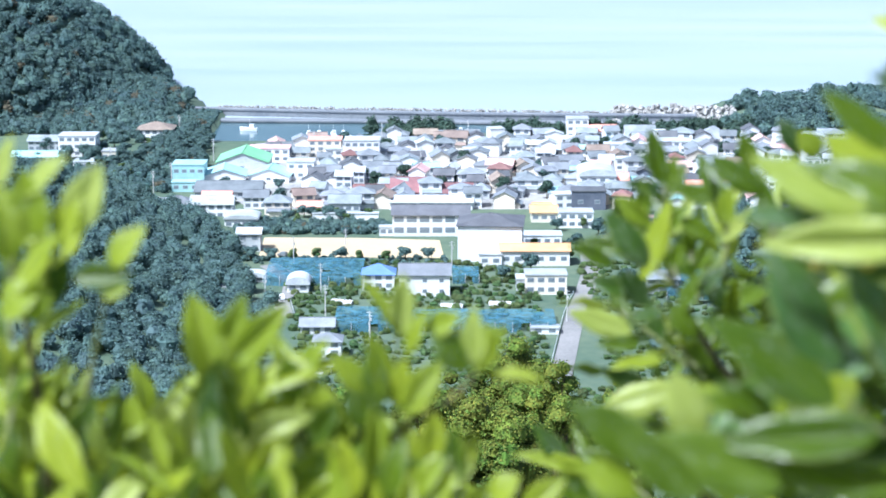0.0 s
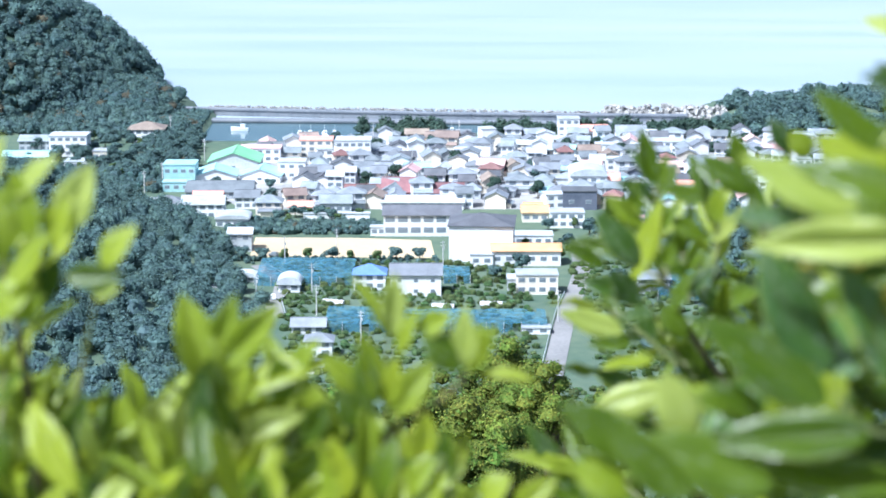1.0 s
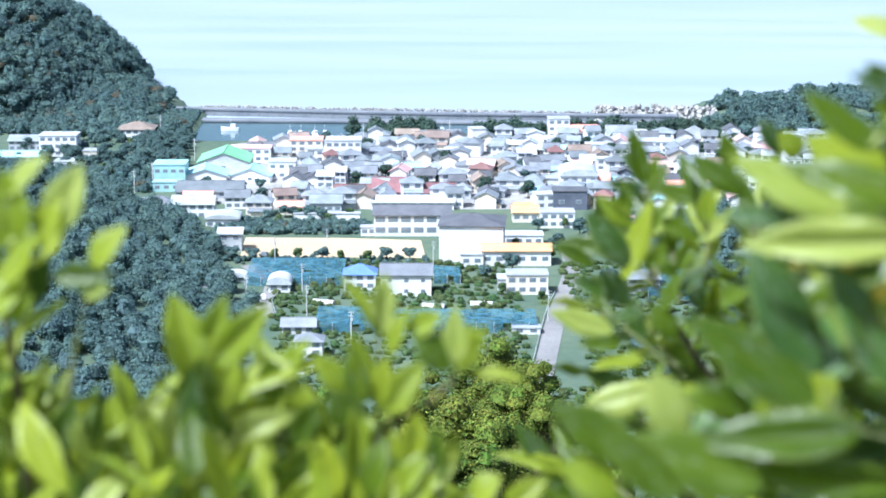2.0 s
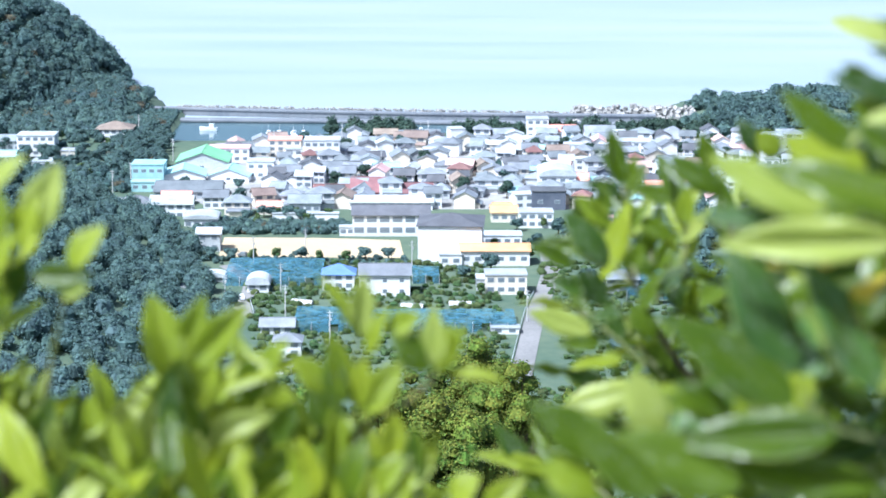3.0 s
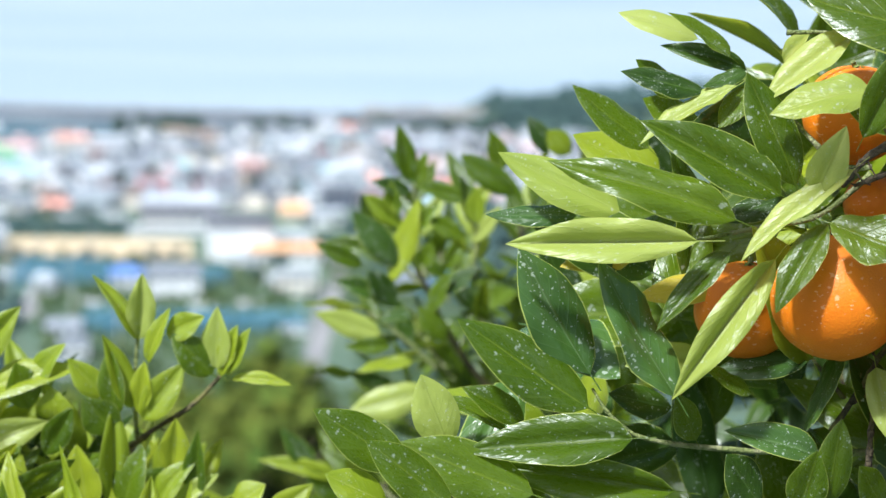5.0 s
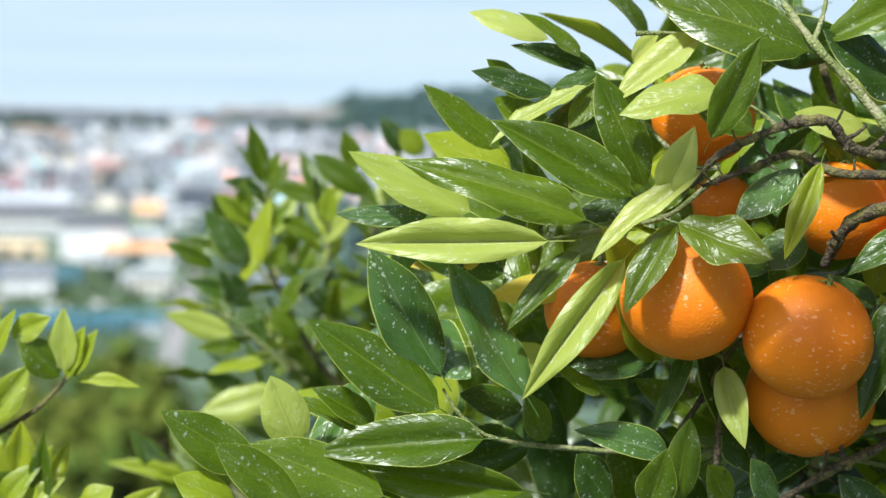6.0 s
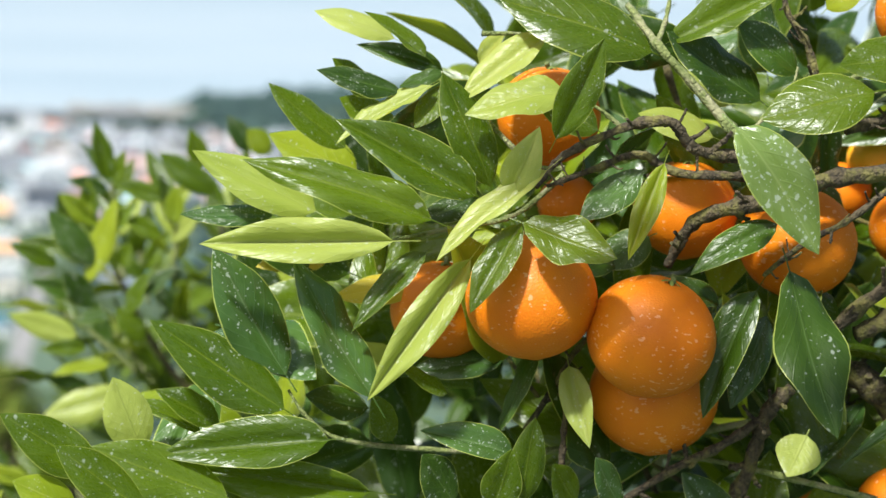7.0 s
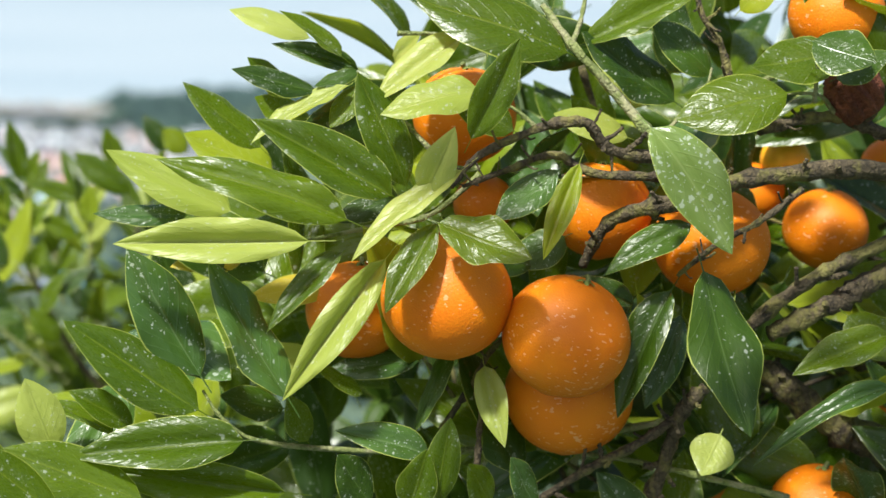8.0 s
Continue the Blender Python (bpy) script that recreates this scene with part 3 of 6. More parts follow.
# ---- houses ----
def gable(bm, w, d, z, rise, over):
    x, y = w / 2 + over, d / 2 + over
    a = [bm.verts.new(p) for p in ((-x, -y, z), (x, -y, z), (x, y, z), (-x, y, z), (-x, 0, z + rise), (x, 0, z + rise))]
    b = [bm.verts.new(v.co - Vector((0, 0, 0.28))) for v in a]
    for q in ((0, 1, 5, 4), (2, 3, 4, 5)):
        bm.faces.new([a[i] for i in q])
        bm.faces.new([b[i] for i in q[::-1]])
    for q in ((0, 1), (1, 5), (5, 2), (2, 3), (3, 4), (4, 0)):
        bm.faces.new((a[q[0]], b[q[0]], b[q[1]], a[q[1]]))
    return box(bm, -x, x, -0.18, 0.18, z + rise - 0.1, z + rise + 0.16)


def hip(bm, w, d, z, rise, over):
    x, y = w / 2 + over, d / 2 + over
    r = max(x - y, 0.4)
    a = [bm.verts.new(p) for p in ((-x, -y, z), (x, -y, z), (x, y, z), (-x, y, z), (-r, 0, z + rise), (r, 0, z + rise))]
    b = [bm.verts.new(v.co - Vector((0, 0, 0.25))) for v in a[:4]]
    for q in ((0, 1, 5, 4), (2, 3, 4, 5), (1, 2, 5), (3, 0, 4)):
        bm.faces.new([a[i] for i in q])
    for i in range(4):
        bm.faces.new((a[i], b[i], b[(i + 1) % 4], a[(i + 1) % 4]))
    bm.faces.new(b[::-1])
    return box(bm, -r, r, -0.18, 0.18, z + rise - 0.1, z + rise + 0.14)


def arch(bm, w, d, z, rise, over):
    x, y = w / 2 + over, d / 2 + over
    rows = []
    for i in range(11):
        a = math.pi * i / 10
        rows.append([bm.verts.new((-x * math.cos(a), s * y, z + rise * math.sin(a))) for s in (-1, 1)])
    for a, b in zip(rows, rows[1:]):
        bm.faces.new((a[0], b[0], b[1], a[1]))
    for s in (0, 1):
        bm.faces.new([r[s] for r in rows])
    return bm


def flat(bm, w, d, z, rise, over):
    box(bm, -w / 2 - over * 0.4, w / 2 + over * 0.4, -d / 2 - over * 0.4, d / 2 + over * 0.4, z, z + 0.4)
    return bm


ROOF = {"gable": gable, "hip": hip, "arch": arch, "flat": flat}


def house(label, x, y, w, d, h, kind, roof_mat, wall_mat, turn=0.0, rise=None, over=0.6, storeys=None, bays=None, z=None, category="house", name="house", win=(1.9, 1.3), sides=True, porch=False):
    """A building with its roof, eaves and one mesh for each window; it faces the hillside."""
    root = tagged(new(name), label, category)
    root.matrix_basis = pose(x, y, 3.0 if z is None else z, 0, 0, turn)
    rise = rise if rise is not None else (min(w, d) * 0.26 if kind in ("gable", "hip") else 1.6)
    body = boxed(-w / 2, w / 2, -d / 2, d / 2, -2, h)
    if kind == "gable":
        t = [body.verts.new(p) for p in ((-w / 2, -d / 2, h), (-w / 2, d / 2, h), (-w / 2, 0, h + rise * 0.92), (w / 2, -d / 2, h), (w / 2, d / 2, h), (w / 2, 0, h + rise * 0.92))]
        body.faces.new(t[:3])
        body.faces.new(t[3:])
    part("wall", body, wall_mat, root)
    part("roof", ROOF[kind](bmesh.new(), w, d, h + 0.02, rise, over), roof_mat, root)
    storeys = storeys or max(1, round(h / 3.0))
    bays = max(2, round(w / 3.4)) if bays is None else bays
    if porch:
        part("lower_roof", gable(bmesh.new(), w * 0.8, 3.0, h * 0.42, 0.7, 0.4), roof_mat, root).matrix_basis = pose(w * 0.06, -d / 2 - 0.6, 0)
        part("annex", boxed(-w * 0.3, w * 0.36, -d / 2 - 1.7, -d / 2 + 0.1, -1, h * 0.42 - 0.2), wall_mat, root)
    for s in range(storeys):
        zz = h / storeys * (s + 0.36)
        for i in range(bays):
            cx = -w / 2 + w * (i + 0.5) / bays
            ww = min(win[0], w / bays * 0.78)
            pw = part("window", boxed(cx - ww / 2 - 0.12, cx + ww / 2 + 0.12, -d / 2 - 0.07, -d / 2 + 0.02, zz - 0.12, zz + win[1] + 0.12), WHITEROOF if sides else GLASS, root)
            if sides:
                part("pane", boxed(cx - ww / 2, cx + ww / 2, -d / 2 - 0.085, -d / 2 - 0.05, zz, zz + win[1]), GLASS, pw)
        for sx in (-1, 1) if sides else ():
            part("window", boxed(sx * w / 2 - 0.05, sx * w / 2 + 0.05, -0.9, 0.9, zz, zz + 1.2), GLASS, root)
    return root


house("white two-storey school block with a dark tiled roof", -4.4, 720.4, 28.0, 13.0, 7.9, "gable", DARKROOF, WHITE, bays=6, storeys=2, win=(3.4, 1.9), category="school", name="school_block", rise=2.6)
house("white school gymnasium with a grey hipped roof", 16.7, 680.1, 22.0, 20.0, 12.6, "hip", DARKROOF, WHITE, storeys=1, bays=0, turn=-4, category="gymnasium", name="gymnasium", rise=2.6, over=0.6)
house("long low school annex with an orange roof", 31.3, 668.3, 23.5, 9.0, 5.3, "gable", ORANGEROOF, WHITE, storeys=1, bays=6, category="school", name="school_annex", rise=1.7)
house("low bluish-white entrance wing beside the gymnasium", 16.1, 667.0, 7.7, 8.0, 3.9, "flat", WHITEROOF, WHITE, storeys=1, category="school", name="entrance_wing")
house("white flat-roofed wing behind the gymnasium", 35.4, 700.4, 13.7, 8.0, 3.7, "flat", WHITEROOF, WHITE, storeys=1, category="school", name="school_wing")
house("long pale-roofed hall behind the school", -4.6, 771.6, 32.1, 14.0, 3.1, "gable", WHITEROOF, WHITE, storeys=1, rise=1.5, category="hall", name="hall")
house("large white two-storey house with a grey gable roof", -5.8, 624.4, 16.0, 11.0, 7.0, "gable", GREYROOF, WHITE, storeys=2, bays=3, rise=2.6, win=(1.2, 1.0))
house("small white house with a blue roof", -20.8, 632.1, 10.2, 9.0, 5.2, "hip", BLUEROOF, WHITE, storeys=2, rise=2.6)
house("flat-roofed concrete two-storey building with balconies", 32.9, 625.8, 13.2, 9.0, 6.2, "flat", WHITEROOF, CREAM, storeys=2, category="building", name="apartment_building")
house("white outbuilding with a flat roof", 26.2, 630.3, 5.1, 7.0, 3.7, "flat", WHITEROOF, GREYWALL, storeys=1)
house("white two-storey house with a grey tiled roof", -32.5, 547.4, 7.6, 7.0, 4.8, "hip", GREYROOF, WHITE)
house("grey-roofed farmhouse near the orchard", -37.1, 574.2, 9.7, 7.0, 2.4, "gable", GREYROOF, WHITE, storeys=1)
house("low shed among the fields", -33.5, 529.8, 5.9, 5.0, 2.2, "gable", GREYROOF, WHITE, storeys=1)
house("white arched-roof packing shed", -74.9, 732.4, 12.2, 11.0, 3.8, "arch", WHITEROOF, WHITE, storeys=1, category="shed", name="shed")
house("pale grey house beside the schoolyard", -68.2, 690.8, 8.1, 8.0, 6.5, "gable", WHITEROOF, GREYWALL, rise=1.5)
house("white tent-roofed store by the road", -46.6, 628.4, 6.9, 8.0, 2.6, "arch", WHITEROOF, WHITE, storeys=1, category="shed", name="shed", rise=2.6)
house("small white-roofed shed under the trees", -61.9, 641.5, 7.4, 5.0, 1.7, "arch", WHITEROOF, GREYWALL, storeys=1, category="shed", name="shed")
house("long low white roof among the trees", -68.4, 626.9, 10.5, 5.0, 1.5, "flat", WHITEROOF, GREYWALL, storeys=1, category="shed", name="shed")
house("two-storey white house with a weathered brown hipped roof", -136.2, 941.4, 16.6, 14.0, 6.0, "hip", BROWNROOF, WHITE, rise=2.8)
house("white flat-roofed building with balconies", -165.2, 897.7, 16.8, 12.0, 9.3, "flat", WHITEROOF, WHITE, category="building", name="apartment_building")
house("grey-roofed works building in the fishing town", -182.8, 913.7, 15.6, 12.0, 4.7, "gable", GREYROOF, GREYWALL, rise=2)
house("low house with a pale blue roof", -179.9, 878.3, 22.5, 10.0, 3.0, "gable", TURQ, WHITE, rise=2)
house("low white-roofed building in the fishing town", -154.1, 863.5, 13.8, 10.0, 3.0, "flat", WHITEROOF, WHITE)
house("flat pale store in the fishing town", -147.8, 884.9, 9.1, 8.0, 4.1, "flat", WHITEROOF, CREAM)
house("turquoise-roofed harbour store in the fishing town", -105.1, 818.9, 13.1, 12.0, 9.5, "flat", TURQ, TURQ, storeys=2)
house("low turquoise store in the fishing town", -105.3, 806.8, 11.1, 6.0, 3.8, "flat", TURQ, TURQ, storeys=1)
house("long shed with a turquoise gable roof", -91.5, 824.8, 16.0, 17.8, 4.3, "gable", TURQ, WHITE, rise=3.0, storeys=1, turn=-86, bays=1)
house("shed with a turquoise roof", -72.6, 831.8, 14.0, 17.0, 2.9, "gable", TURQ, WHITE, rise=3.2, storeys=1, turn=-94, bays=1)
house("warehouse with a green metal roof", -86.5, 860.8, 22.0, 22.0, 4.6, "gable", GREENROOF, GREYWALL, rise=4.2, storeys=1, turn=-90, bays=1, category="warehouse", name="warehouse")
house("large grey-roofed packing hall", -86.3, 797.7, 26.5, 18.0, 2.8, "gable", GREYROOF, GREYWALL, rise=3, storeys=1)
house("house with a salmon roof", -89.2, 776.9, 11.1, 8.0, 3.2, "gable", SALMON, WHITE)
house("white house with a grey roof", -88.0, 751.4, 15.9, 10.0, 5.7, "gable", WHITEROOF, WHITE)
house("long white-roofed store in the fishing town", -113.9, 766.3, 16.2, 8.0, 3.6, "flat", WHITEROOF, WHITE)
house("old house with a grey tiled gable", -102.6, 762.7, 12.2, 10.0, 3.5, "hip", GREYROOF, WHITE)
house("white house with a blue-grey roof", -73.1, 771.5, 9.3, 9.0, 4.5, "gable", GREYROOF, WHITE)
house("pinkish flat-roofed harbour building", -77.3, 881.3, 18.1, 10.0, 6.1, "flat", PINKWALL, WHITE, category="building", name="harbour_building")
house("cream flat block in the fishing town", -53.2, 894.6, 14.8, 12.0, 7.8, "flat", SALMON, CREAM)
house("pale three-storey block in the fishing town", -35.7, 876.3, 15.5, 12.0, 10.6, "flat", WHITEROOF, WHITE, storeys=3)
house("white windowed block in the fishing town", -60.2, 838.0, 11.5, 10.0, 7.3, "flat", WHITEROOF, WHITE)
house("wide hall with a red-brown roof", -10.5, 802.1, 20.9, 22.0, 2.3, "gable", REDROOF, REDROOF, rise=4.2, storeys=1, category="hall", name="hall")
house("shed with a red-brown roof", 4.5, 794.7, 14.5, 12.0, 2.3, "gable", REDROOF, GREYWALL, rise=3.2, storeys=1)
house("long shed with a rust-red roof", -28.4, 797.1, 15.0, 12.0, 1.8, "gable", REDROOF, CREAM, rise=2.6, storeys=1)
house("tall white block by the harbour", 64.3, 949.8, 10.3, 10.0, 9.3, "flat", WHITEROOF, WHITE, storeys=3, category="building", name="harbour_building")
house("long house with a red and white roof", 75.9, 945.8, 12.9, 9.0, 4.4, "gable", SALMON, WHITE)
house("house with an orange tiled roof", 38.2, 744.3, 9.8, 9.0, 3.9, "gable", ORANGEROOF, CREAM, rise=2)
house("house with an orange roof", 38.4, 760.7, 7.0, 6.0, 2.2, "gable", ORANGEROOF, WHITE)
house("white two-storey house with flat roof", 49.6, 733.5, 12.6, 9.0, 5.6, "flat", WHITEROOF, WHITE)
house("dark blue-clad store in the fishing town", 56.8, 769.6, 13.2, 10.0, 7.2, "flat", DARKROOF, DARKWALL, storeys=1, bays=2)
house("white hall with an arched roof", 63.1, 810.2, 14.7, 18.0, 7.0, "arch", WHITEROOF, WHITE, rise=3, category="hall", name="hall")
house("shed with striped rust roof", 69.7, 813.9, 13.0, 10.0, 3.3, "gable", SALMON, CREAM, rise=3)
house("flat white block in the fishing town", 106.5, 907.2, 16.0, 12.0, 5.2, "flat", WHITEROOF, WHITE, category="building", name="white_block")
house("temple-like hall with a wide grey roof", 127.8, 935.6, 15.9, 16.0, 2.7, "hip", GREYROOF, WHITE, rise=5)
house("low house with a bright red roof", 120.2, 937.9, 7.5, 7.0, 1.6, "gable", SALMON, WHITE)
house("pink-walled house in the fishing town", 77.0, 741.1, 4.7, 7.0, 5.2, "gable", GREYROOF, PINKWALL)
house("house with a pink gable roof", 103.8, 801.9, 9.6, 9.0, 2.8, "gable", SALMON, WHITE)
house("grey-roofed house by the shore", 92.8, 934.6, 13.8, 14.0, 3.2, "gable", GREYROOF, WHITE, rise=5)
house("low house with a white roof by a field", 70.3, 626.8, 10.0, 8.0, 4.8, "gable", GREYROOF, GREYWALL)
house("small shed beside the road", 30.1, 572.7, 8.3, 4.0, 1.7, "flat", WHITEROOF, WHITE, storeys=1)

house("old cream house with a tiled roof beside the schoolyard", -63.5, 757.0, 10.0, 8.0, 5.2, "hip", GREYROOF, CREAM, rise=2.4, porch=True)
house("weathered low house with a rusty roof", -51.5, 758.5, 9.0, 7.0, 3.2, "gable", SALMON, CREAM, rise=1.6)
house("wooden house with a wide grey gable", -38.0, 761.0, 12.0, 8.0, 4.2, "gable", GREYROOF, GREYWALL, rise=2.8)
house("small flat-roofed store beside the schoolyard", -20.5, 716.5, 5.4, 4.0, 3.0, "flat", WHITEROOF, WHITE, storeys=1)
house("long white garden wall store", -37.0, 745.5, 25.0, 3.0, 2.4, "flat", WHITEROOF, WHITE, storeys=1, bays=0)


def fill_houses():
    """The close-set old town between the school and the harbour: six kinds of house, copied."""
    kinds = [
        house("old two-storey house with a grey tiled hip roof", 0, 0, 8.5, 7.5, 5.6, "hip", GREYROOF, WHITE, bays=2, sides=False, porch=True),
        house("grey-roofed wooden house with a wide gable", 0, 0, 10, 7, 4.4, "gable", GREYROOF, GREYWALL, rise=2.5, bays=3, sides=False),
        house("white house with a flat roof", 0, 0, 7.5, 7, 6.2, "flat", WHITEROOF, WHITE, bays=2, sides=False),
        house("low house with a pale metal roof", 0, 0, 10.5, 7.5, 3.4, "gable", WHITEROOF, CREAM, rise=2.0, bays=3, sides=False),
        house("white house with a dark tiled roof", 0, 0, 7.5, 7.5, 5.8, "gable", DARKROOF, WHITE, rise=2.4, bays=2, sides=False, porch=True),
        house("house with a red-brown roof", 0, 0, 8.5, 7, 4.8, "hip", REDROOF, CREAM, bays=2, sides=False),
        house("tall white house with a grey gable roof", 0, 0, 7, 7, 7.0, "gable", GREYROOF, WHITE, rise=2.2, bays=2, sides=False),
        house("cream house with a grey tiled roof", 0, 0, 9, 7.5, 5.2, "gable", GREYROOF, CREAM, rise=2.6, bays=2, sides=False, porch=True),
        house("low grey house with a hipped tile roof", 0, 0, 9, 8, 3.2, "hip", GREYROOF, GREYWALL, bays=2, sides=False),
        house("low store with a faded turquoise roof", 0, 0, 9, 7, 3.4, "gable", TURQ, WHITE, rise=1.6, bays=2, sides=False),
        house("white house with a faded pink roof", 0, 0, 8, 7, 5.4, "gable", PINKROOF, WHITE, rise=2.4, bays=2, sides=False),
        house("tall narrow house with a pale roof", 0, 0, 6, 7, 7.6, "gable", WHITEROOF, WHITE, rise=1.8, bays=2, sides=False),
        house("dark-clad house with a black tiled roof", 0, 0, 8, 7, 5.0, "gable", DARKROOF, DARKWALL, rise=2.4, bays=2, sides=False),
        house("brown-roofed house with a lean-to", 0, 0, 8, 7, 4.6, "gable", BROWNROOF, CREAM, rise=2.2, bays=2, sides=False, porch=True),
    ]
    for k in kinds:
        tagged(k, group="houses of the old town")
    taken = [(o.matrix_basis.translation.x, o.matrix_basis.translation.y) for o in scene.objects if o.get("category") in
             ("house", "school", "building", "hall", "warehouse", "shed", "gymnasium") and o not in kinds]
    rng = random.Random(21)
    first = dict.fromkeys(range(len(kinds)), True)
    y = 772.0
    while y < 945:
        x = -98.0 + rng.uniform(0, 6) + (22 if y > 880 else 0)
        while x < 190:
            k = rng.choices(range(14), (6, 5, 3, 2, 5, 1.5, 5, 5, 5, 1.4, 1.4, 2, 1.6, 2))[0]
            px, py = x + rng.uniform(-2, 2), y + rng.uniform(-3, 3)
            clear = all(math.hypot((px - a) / 1.15, py - b) > 7.6 for a, b in taken)
            if clear and rng.random() < 0.92 and not (px < -30 and py > 915) and not (px < -56 and py < 882):
                m = pose(px, py, 3.0, 0, 0, rng.choice((0, 0, 90, -90, 0)) + rng.uniform(-14, 14)) @ Matrix.Diagonal((rng.uniform(0.8, 1.25), rng.uniform(0.85, 1.1), rng.uniform(0.82, 1.15), 1))
                if first[k]:
                    kinds[k].matrix_basis, first[k] = m, False
                else:
                    copy_thing(kinds[k], m)
                taken.append((px, py))
            x += rng.uniform(9.4, 12.4)
        y += 10.4


def slab(name, label, pts, mat, z, category, kind="structure"):
    bm = bmesh.new()
    top = [bm.verts.new((x, y, z)) for x, y in pts]
    low = [bm.verts.new((x, y, z - 1.0)) for x, y in pts]
    bm.faces.new(top)
    for i in range(len(pts)):
        j = (i + 1) % len(pts)
        bm.faces.new((top[i], low[i], low[j], top[j]))
    return tagged(part(name, bm, mat), label, category, kind=kind)


def ribbon(name, label, pts, width, mat, z):
    """A road along pts with white edge rails."""
    V, Fc = [], []
    P = [Vector((*p, z)) for p in pts]
    for i, p in enumerate(P):
        d = (P[min(i + 1, len(P) - 1)] - P[max(i - 1, 0)]).normalized()
        n = Vector((-d.y, d.x, 0)) * width / 2
        V += [p - n, p + n, p - n - Vector((0, 0, 0.8)), p + n - Vector((0, 0, 0.8))]
    for i in range(len(P) - 1):
        a, b = i * 4, i * 4 + 4
        Fc += [(a, b, b + 1, a + 1), (a, a + 2, b + 2, b), (a + 1, b + 1, b + 3, a + 3)]
    return tagged(part(name, (V, Fc), mat), label, "road", kind="structure")


def rail(pts, z):
    root = tagged(new("guard_rail"), "white guard rail along the road", "guard rail")
    for a, b in zip(pts, pts[1:]):
        d = Vector((b[0] - a[0], b[1] - a[1], 0))
        m = pose(a[0], a[1], z, 0, 0, math.degrees(math.atan2(d.y, d.x)))
        for n, s in (("beam", (0, d.length, -0.06, 0.06, 0.45, 0.95)), ("post", (0, 0.15, -0.08, 0.08, -0.6, 0.9))):
            part(n, boxed(*s), WHITEROOF, root).matrix_basis = m


def net_block(x0, x1, y0, y1, z, seed):
    """An orchard plot under blue netting on posts."""
    root = tagged(new("netted_orchard"), "orchard plot covered with sagging blue netting on posts", "orchard net")
    rng = np.random.default_rng(seed)
    nx, ny = max(4, int((x1 - x0) / 2.5)), max(3, int((y1 - y0) / 3))
    V = [(x0 + (x1 - x0) * i / nx, y0 + (y1 - y0) * j / ny, z + 2.6 + rng.uniform(-0.3, 0.25)) for j in range(ny + 1) for i in range(nx + 1)]
    Fc = [(j * (nx + 1) + i, j * (nx + 1) + i + 1, (j + 1) * (nx + 1) + i + 1, (j + 1) * (nx + 1) + i) for j in range(ny) for i in range(nx) if rng.random() < 0.99]
    n0 = len(V)
    for i in range(nx + 1):
        V.append((x0 + (x1 - x0) * i / nx, y0 - 0.4, z))
    Fc += [(i, n0 + i, n0 + i + 1, i + 1) for i in range(nx) if rng.random() < 0.85]
    part("net", (V, Fc), NET, root)
    for i in range(0, nx + 1, 2):
        x = x0 + (x1 - x0) * i / nx
        part("post", boxed(x - 0.06, x + 0.06, y0 - 0.5, y0 - 0.38, z - 1, z + 3.2), POLE, root)


def utility_pole(x, y, h=10.0):
    root = tagged(new("utility_pole"), "grey concrete utility pole with crossarms", "utility pole", "utility poles")
    root.matrix_basis = pose(x, y, land(x, y), 0, 0, random.uniform(-40, 40))
    part("mast", tube([(0, 0, -1), (0, 0, h * 0.5), (0, 0, h)], [0.2, 0.17, 0.12], 8), POLE, root)
    for k in range(2):
        part("crossarm", boxed(-0.9, 0.9, -0.06, 0.06, h - 0.6 - k * 0.9, h - 0.48 - k * 0.9), POLE, root)
    part("transformer", tube([(0.35, 0, h - 2.9), (0.35, 0, h - 2.1)], [0.25, 0.25], 8), POLE, root)


def small_tree(seed, r, h, mat, label, category="tree"):
    rng = np.random.default_rng(seed)
    root = tagged(new("tree"), label, category, "trees of the valley")
    part("trunk", tube([(0, 0, -0.5), (0.1, 0, h * 0.3), (0, 0.1, h * 0.7)], [r * 0.09, r * 0.07, r * 0.03], 6), BARK, root)
    lobes = [(rng.uniform(-0.45, 0.45) * r, rng.uniform(-0.45, 0.45) * r, h * rng.uniform(0.45, 0.9), r * rng.uniform(0.45, 0.65), r * rng.uniform(0.45, 0.65), h * 0.2) for _ in range(7)]
    crown("crown", rng, lobes, 9.0 / max(r, 1.5), 0.16 * r, mat, root)
    return root


def plastic_tunnel(x, y, n, turn):
    root = tagged(new("plastic_tunnel"), "low whitish plastic growing tunnel in a field", "growing tunnel", "growing tunnels")
    root.matrix_basis = pose(x, y, 3.0, 0, 0, turn)
    part("cover", arch(bmesh.new(), 2.6, n, 0.2, 1.2, 0), POLE, root)
    for k in range(4):
        bow = arch(bmesh.new(), 2.66, 0.08, 0.2, 1.54, 0)
        part("hoop", bow, POLE, root).matrix_basis = pose(0, -n / 2 + n * (k + 0.5) / 4, 0)


